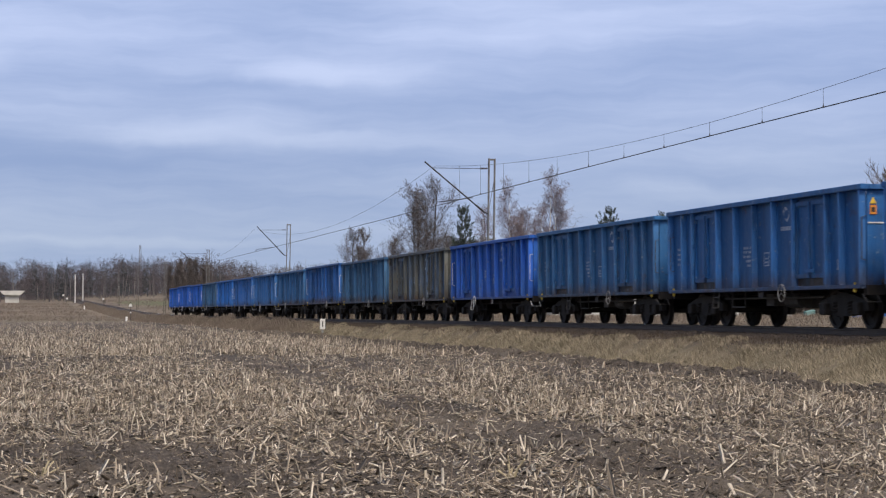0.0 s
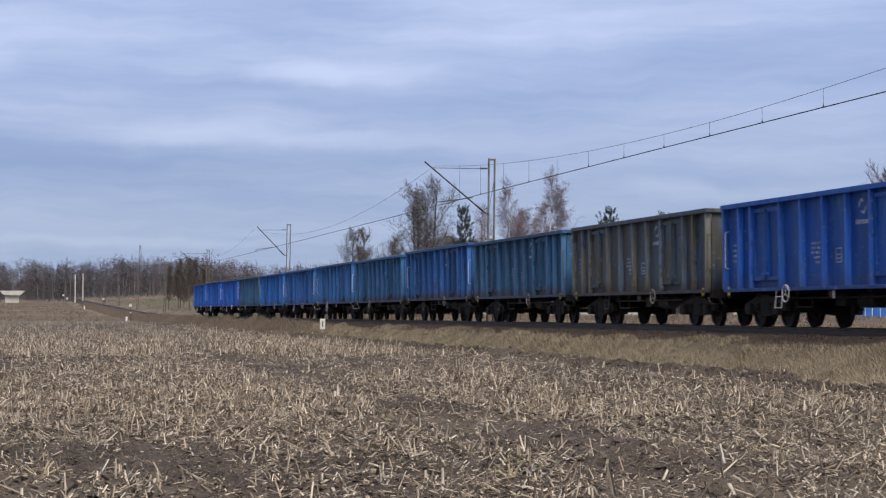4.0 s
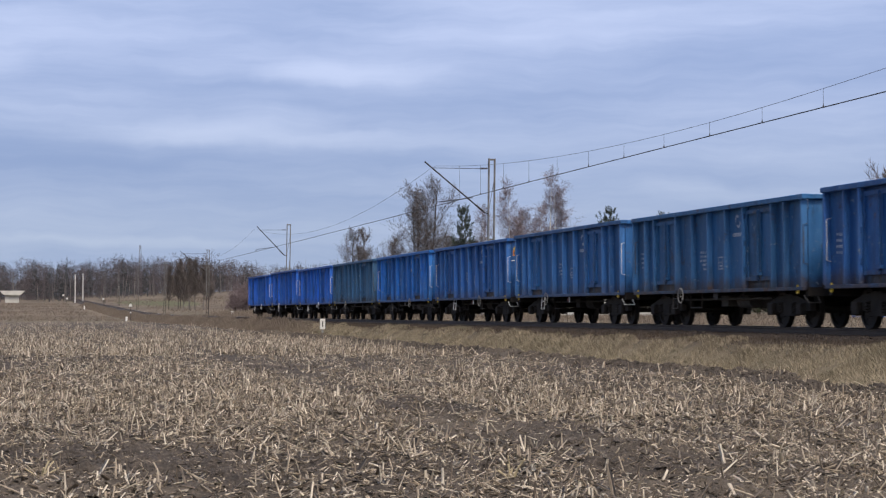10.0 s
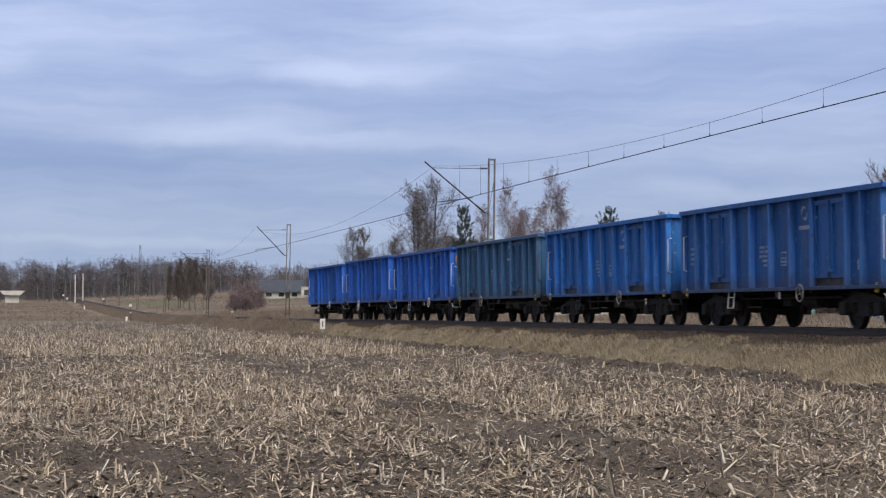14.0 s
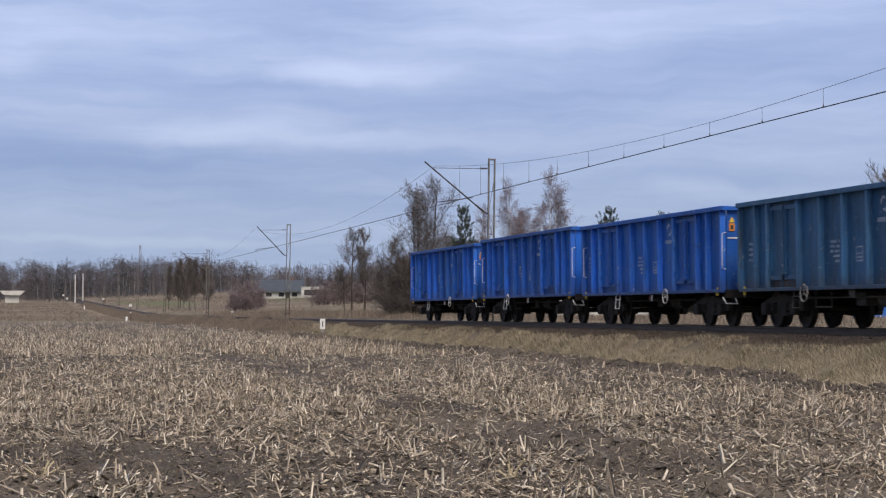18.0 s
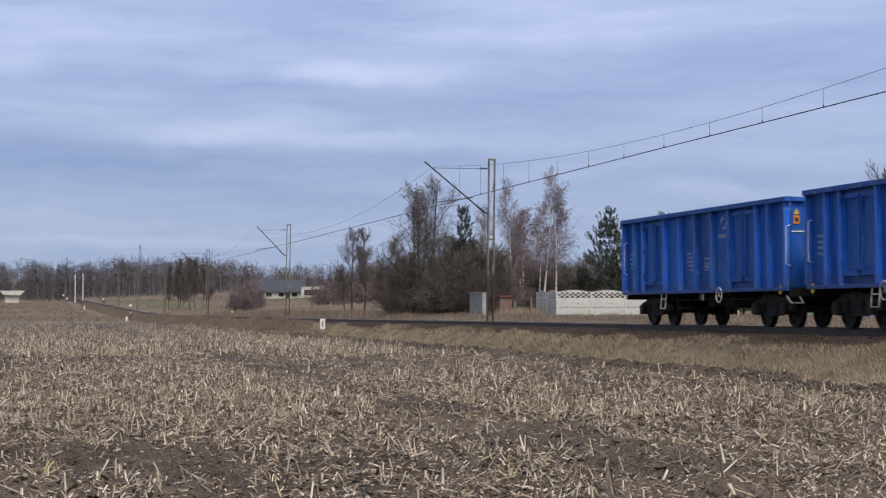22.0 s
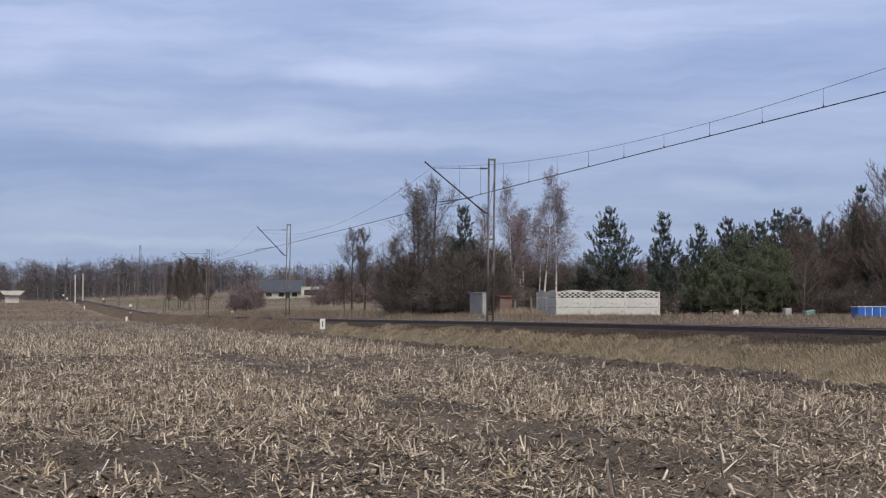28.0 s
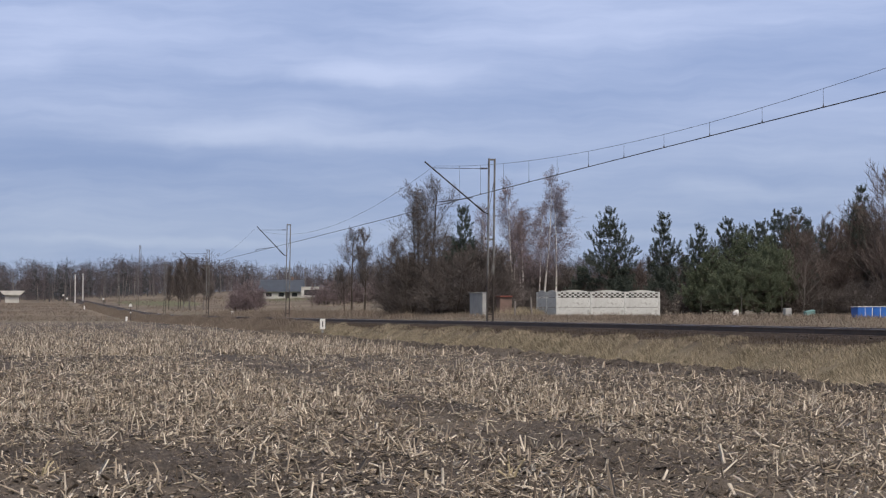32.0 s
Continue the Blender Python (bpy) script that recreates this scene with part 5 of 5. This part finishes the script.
def build_small():
    # concrete shed and brick hut by the thicket
    s = tagged(new("concrete_shed"), "small grey concrete shed with a flat lid", "shed")
    s.location = (27.25, 108.7, float(ground_z(27, 108.7)) - .03)
    part("wall", boxes((0, .25, 0, 3.2, 0, 1.46), bevel=.02), GREYCON, s)
    part("roof", boxes((-.05, .3, -.05, 3.25, 1.462, 1.52), bevel=.01), GREYCON, s)
    b = tagged(new("brick_hut"), "low red brick hut with a dark roof", "hut")
    b.location = (30.0, 114.0, float(ground_z(30.0, 114)) - .05)
    part("wall", boxes((-.38, .38, -.4, .4, 0, 1.26)), BRICKRED, b)
    part("roof", boxes((-.43, .43, -.5, .5, 1.262, 1.36), bevel=.02), ROOFRED, b)
    for x, y, h, lean in ((29.6, 110.0, 1.0, 2), (30.7, 110.0, 1.25, -4)):
        p = tagged(new("wooden_post"), "weathered grey wooden post standing in the weeds", "post", "wooden posts")
        p.location, p.rotation_euler = (x, y, float(ground_z(x, y)) - .05), (0, radians(lean), 0)
        part("shaft", boxes((-.05, .05, -.05, .05, 0, h), bevel=.015), PALEBARK, p)
    # kilometre stone
    k = tagged(new("distance_marker"), "white distance marker with a black numeral", "marker post")
    k.location = (17.2, 106.3, -.64)
    part("slab", boxes((-.155, .155, -.05, .05, .0, .6), bevel=.02), WHITE, k)
    part("edge", boxes((.157, .19, -.05, .05, .005, .59)), BLACK, k)
    part("stem", boxes((-.05, .05, -.03, .03, -.4, -.003)), GREYCON, k)
    cu = bpy.data.curves.new("numeral", "FONT")
    cu.body, cu.size, cu.align_x, cu.extrude = "1", .46, "CENTER", .004
    cu.offset = .004
    t = new("numeral", cu)
    me = bpy.data.meshes.new_from_object(t)
    bpy.data.objects.remove(t)
    me.materials.append(BLACK)
    o = new("numeral", me)
    o.parent, o.location, o.rotation_euler = k, (0, -.056, .14), (math.pi / 2, 0, 0)
    k.rotation_euler = (0, 0, -.1)
    for x, y, h in ((15.0, 262.0, .65), (15.1, 427.4, .9), (26.0, 230.0, .42)):
        p = tagged(new("white_post"), "small white painted lineside post", "post", "lineside posts")
        p.location = (x, y, float(ground_z(x, y)) - .05)
        part("shaft", boxes((-.14, .14, -.1, .1, 0, h), bevel=.02), WHITE, p)
    for x, y in ((17.5, 573.5), (19.8, 573.0)):
        p = tagged(new("white_mast"), "tall pale lineside mast on the rise", "mast", "pale masts on the rise")
        p.location = (x, y, float(ground_z(x, y)))
        part("pole", tube(bmesh.new(), (0, 0, 0), (0, 0, 8.4), .16, .12, 8), WHITE, p)
        part("cap", tube(bmesh.new(), (0, 0, 8.4), (0, 0, 8.5), .2, .1, 8), MAST, p)
    g = tagged(new("lineside_sign"), "white lineside sign board on a thin post", "sign")
    g.location = (15.6, 263.2, float(ground_z(15.6, 263.2)) - .05)
    part("post", tube(bmesh.new(), (0, 0, 0), (0, 0, 2.2), .035, n=8), MAST, g)
    part("board", prism(bmesh.new(), [(-.24, 2.05), (.24, 2.05), (.24, 2.2), (.1, 2.45), (-.1, 2.45), (-.24, 2.2)], "y", -.08, -.055), WHITE, g)
    part("lower_plate", boxes((-.08, .12, -.08, -.055, 1.15, 1.33)), WHITE, g)
    for x, y, h in ((14.0, 572, 2.4), (15.0, 570, 1.4), (22.6, 500, 1.2)):
        p = tagged(new("white_post"), "small white painted lineside post", "post", "lineside posts")
        p.location = (x, y, float(ground_z(x, y)) - .05)
        part("shaft", boxes((-.06, .06, -.06, .06, 0, h), bevel=.02), MAST, p)
        part("head", boxes((-.25, .25, -.1, .1, h + .002, h + .45), bevel=.05), WHITE, p)
    b = tagged(new("concrete_block"), "grey weathered concrete block under the trees", "concrete block")
    b.location = (45.2, 105.0, float(ground_z(45.2, 105)) - .03)
    part("block", boxes((-.2, .2, -.2, .2, 0, .55), bevel=.03), GREYCON, b)
    for x, y, c, label in ((43.3, 108.5, WHITE, "small white box standing by the trees"), (46.4, 108.0, WHITE, "small white box standing by the trees"), (47.95, 108.0, TEALCLOTH, "pale teal tarpaulin bundle by the trees")):
        b = tagged(new("white_box" if c is WHITE else "tarpaulin"), label, "box" if c is WHITE else "tarpaulin")
        b.location = (x, y, float(ground_z(x, y)) - .03)
        wd = .14 if c is WHITE else .34
        bm = boxes((-wd, wd, -.2, .2, 0, .42), bevel=.06)
        for v in bm.verts:
            v.co.z += .08 * math.sin(9 * v.co.x)* (v.co.z > .2)
        part("body", bm, c, b)
    w = tagged(new("wire_fence"), "low wire fence on thin grey posts before the trees", "fence")
    ends = []
    for k in range(6):
        x, y = 40.7 + 2.44 * k, 107.6 - .45 * k
        z = float(ground_z(x, y))
        ends.append((x, y, z))
        part("fence_post", tube(bmesh.new(), (x, y, z - .1), (x, y, z + 1.3), .022, n=6), GRIMY, w)
    for lift in (.45, .85, 1.25):
        part("wire", path_tube(bmesh.new(), [(x, y - .04, z + lift) for x, y, z in ends], .006, 4), MAST, w)
    rng = random.Random(77)
    for x, y, n in ((.23, 16.7, 6), (4.26, 15.95, 7)):
        m = tagged(new("maize_stalk"), "pale yellow tuft of broken maize stalk in the soil", "maize stalk", "maize stalk tufts")
        m.location = (x, y, float(ground_z(x, y)) - .02)
        for k in range(n):
            a, r = rng.random() * math.tau, rng.uniform(.02, .16)
            bm = bmesh.new()
            top = (r * math.cos(a), r * math.sin(a), rng.uniform(.08, .24))
            path_tube(bm, [(.02 * math.cos(a), .02 * math.sin(a), 0), (top[0] * .5, top[1] * .5, top[2] * .6), top], rng.uniform(.005, .010), 5)
            part("blade", bm, STALK, m)
    # blue containers
    for i in range(4):
        c = tagged(new("blue_container"), "bright blue plastic container with pale straps", "container", "blue containers")
        x, y = 47.0 + i * .95, 99.6
        c.location = (x, y, float(ground_z(x, y)) - .02)
        part("tub", boxes((0, .90, -.45, .45, 0, .62), bevel=.03), BLUEPL, c)
        part("rim", boxes((-.02, .90, -.47, .47, .622, .66), bevel=.01), WHITE, c)
        part("strap", boxes((.88, .915, -.458, -.452, .02, .6)), WHITE, c)
        part("strap", boxes((.44, .465, -.458, -.452, .02, .6)), WHITE, c)


def window(parent, x, z, w, h, y):
    f = part("window", boxes((x, x + w, y - .06, y - .01, z, z + h)), WHITE, parent)
    part("pane", boxes((x + .07, x + w - .07, y - .075, y - .062, z + .07, z + h - .07)), GLASS, f)


def build_houses():
    h = tagged(new("house"), "white single-storey house with a dark grey roof", "house")
    h.location = (62.2, 447.4, float(ground_z(62.2, 447.4)) - .1)
    h.rotation_euler = (0, 0, -.22)
    part("wall", boxes((-5.0, 5.0, 0, 8, 0, 2.0)), PLASTER, h)
    part("roof", prism(bmesh.new(), [(-.7, 1.75), (4, 4.7), (8.7, 1.75)], "x", -5.4, 5.4), ROOFDARK, h)
    for x in (-3.6, -.6, 2.6):
        window(h, x, .5, 1.5, 1.1, 0)
    part("door", boxes((1.1, 2.1, -.05, -.01, 0, 1.7)), BLACK, h)
    part("chimney", boxes((2.2, 2.8, 3.8, 4.4, 4.4, 5.4)), BRICKRED, h)
    g = tagged(new("annex_building"), "white flat-roofed annex with a wide dark window", "building")
    g.location = (68.6, 440.0, float(ground_z(68.6, 440)) - .1)
    g.rotation_euler = (0, 0, -.22)
    part("wall", boxes((-2.5, 2.5, 0, 6, 0, 2.5)), PLASTER, g)
    part("roof", boxes((-2.6, 2.6, -.1, 6.1, 2.502, 2.65)), PLASTER, g)
    window(g, -1.9, .5, 3.4, 1.5, 0)
    b = tagged(new("barn"), "pale barn with a wide overhanging roof", "barn")
    b.location = (-1.0, 615.7, float(ground_z(-1, 615.7)) - .1)
    part("wall", boxes((-2.2, 2.2, 0, 6, 0, 2.6)), PLASTER, b)
    part("roof", prism(bmesh.new(), [(-4.0, 3.9), (4.0, 3.9), (2.6, 2.5), (-2.6, 2.5)], "y", -1, 7), PLASTER, b)
    p = tagged(new("lattice_pylon"), "slender grey lattice pylon above the woods", "pylon")
    p.location = (58.4, 909.9, float(ground_z(58.4, 909.9)))
    H = 24.0
    for sx in (-1, 1):
        for sy in (-1, 1):
            part("leg", tube(bmesh.new(), (sx * 1.0, sy * 1.0, 0), (sx * .35, sy * .35, H), .10, .06, 5), MAST, p)
    for k in range(8):
        z0, z1 = H * k / 8, H * (k + 1) / 8
        a0, a1 = 1.0 - .65 * k / 8, 1.0 - .65 * (k + 1) / 8
        part("brace", tube(tube(bmesh.new(), (-a0, -a0, z0), (a1, -a1, z1), .07, n=4), (a0, -a0, z0), (-a1, -a1, z1), .07, n=4), MAST, p)


build_fence()
build_small()
build_houses()


# ---- sleepers ----
def build_sleepers():
    bm = bmesh.new()
    prism(bm, [(-.13, -.38), (.13, -.38), (.10, -.18), (-.10, -.18)], "x", -1.25, 1.25)
    first = part("sleeper", bm, SLEEPER, TRACK)
    first.location = (TX, 24.0, float(track_z(24.0)))
    for k in range(1, 300):
        o = first.copy()
        scene.collection.objects.link(o)
        y = 24.0 + .6 * k
        o.location = (TX, y, float(track_z(y)))


build_sleepers()


# ---- moving things ----
def motions():
    # the train rolls towards the camera at a steady pace
    for i, w in enumerate(WAGONS):
        rows = []
        for k in range(17):
            t = 2.0 * k
            y = TAIL - 6.4 - PITCH * i - SPEED * t
            za, zb = float(track_z(y - 4.5)), float(track_z(y + 4.5))
            rows.append((t, pose(TX, y, (za + zb) / 2, math.degrees(math.atan2(zb - za, 9.0)), 0, 0)))
        walk(w, rows)
        for ws in w.children:
            if ws.name.startswith("wheelset"):
                step = 1 / 15
                y0 = ws.location.y
                walk(ws, [(step * k, pose(0, y0, .46, math.degrees(SPEED / .46 * step) * k, 0, 0)) for k in range(481)])
    # the birches sway a little in the wind
    for j, (b, lean) in enumerate(BIRCHES):
        x, y, z = b.location
        walk(b, [(.8 * k, pose(x, y, z, .12 * math.sin(1.3 * k + j), lean + .22 * math.sin(.9 * k + 1.7 * j), 0)) for k in range(41)])
    # clouds drift slowly
    walk(SKY, [(0, pose(0, 0, 0)), (16, pose(0, 0, 0, 0, 0, -.78)), (32, pose(0, 0, 0, 0, 0, -1.56))])


motions()
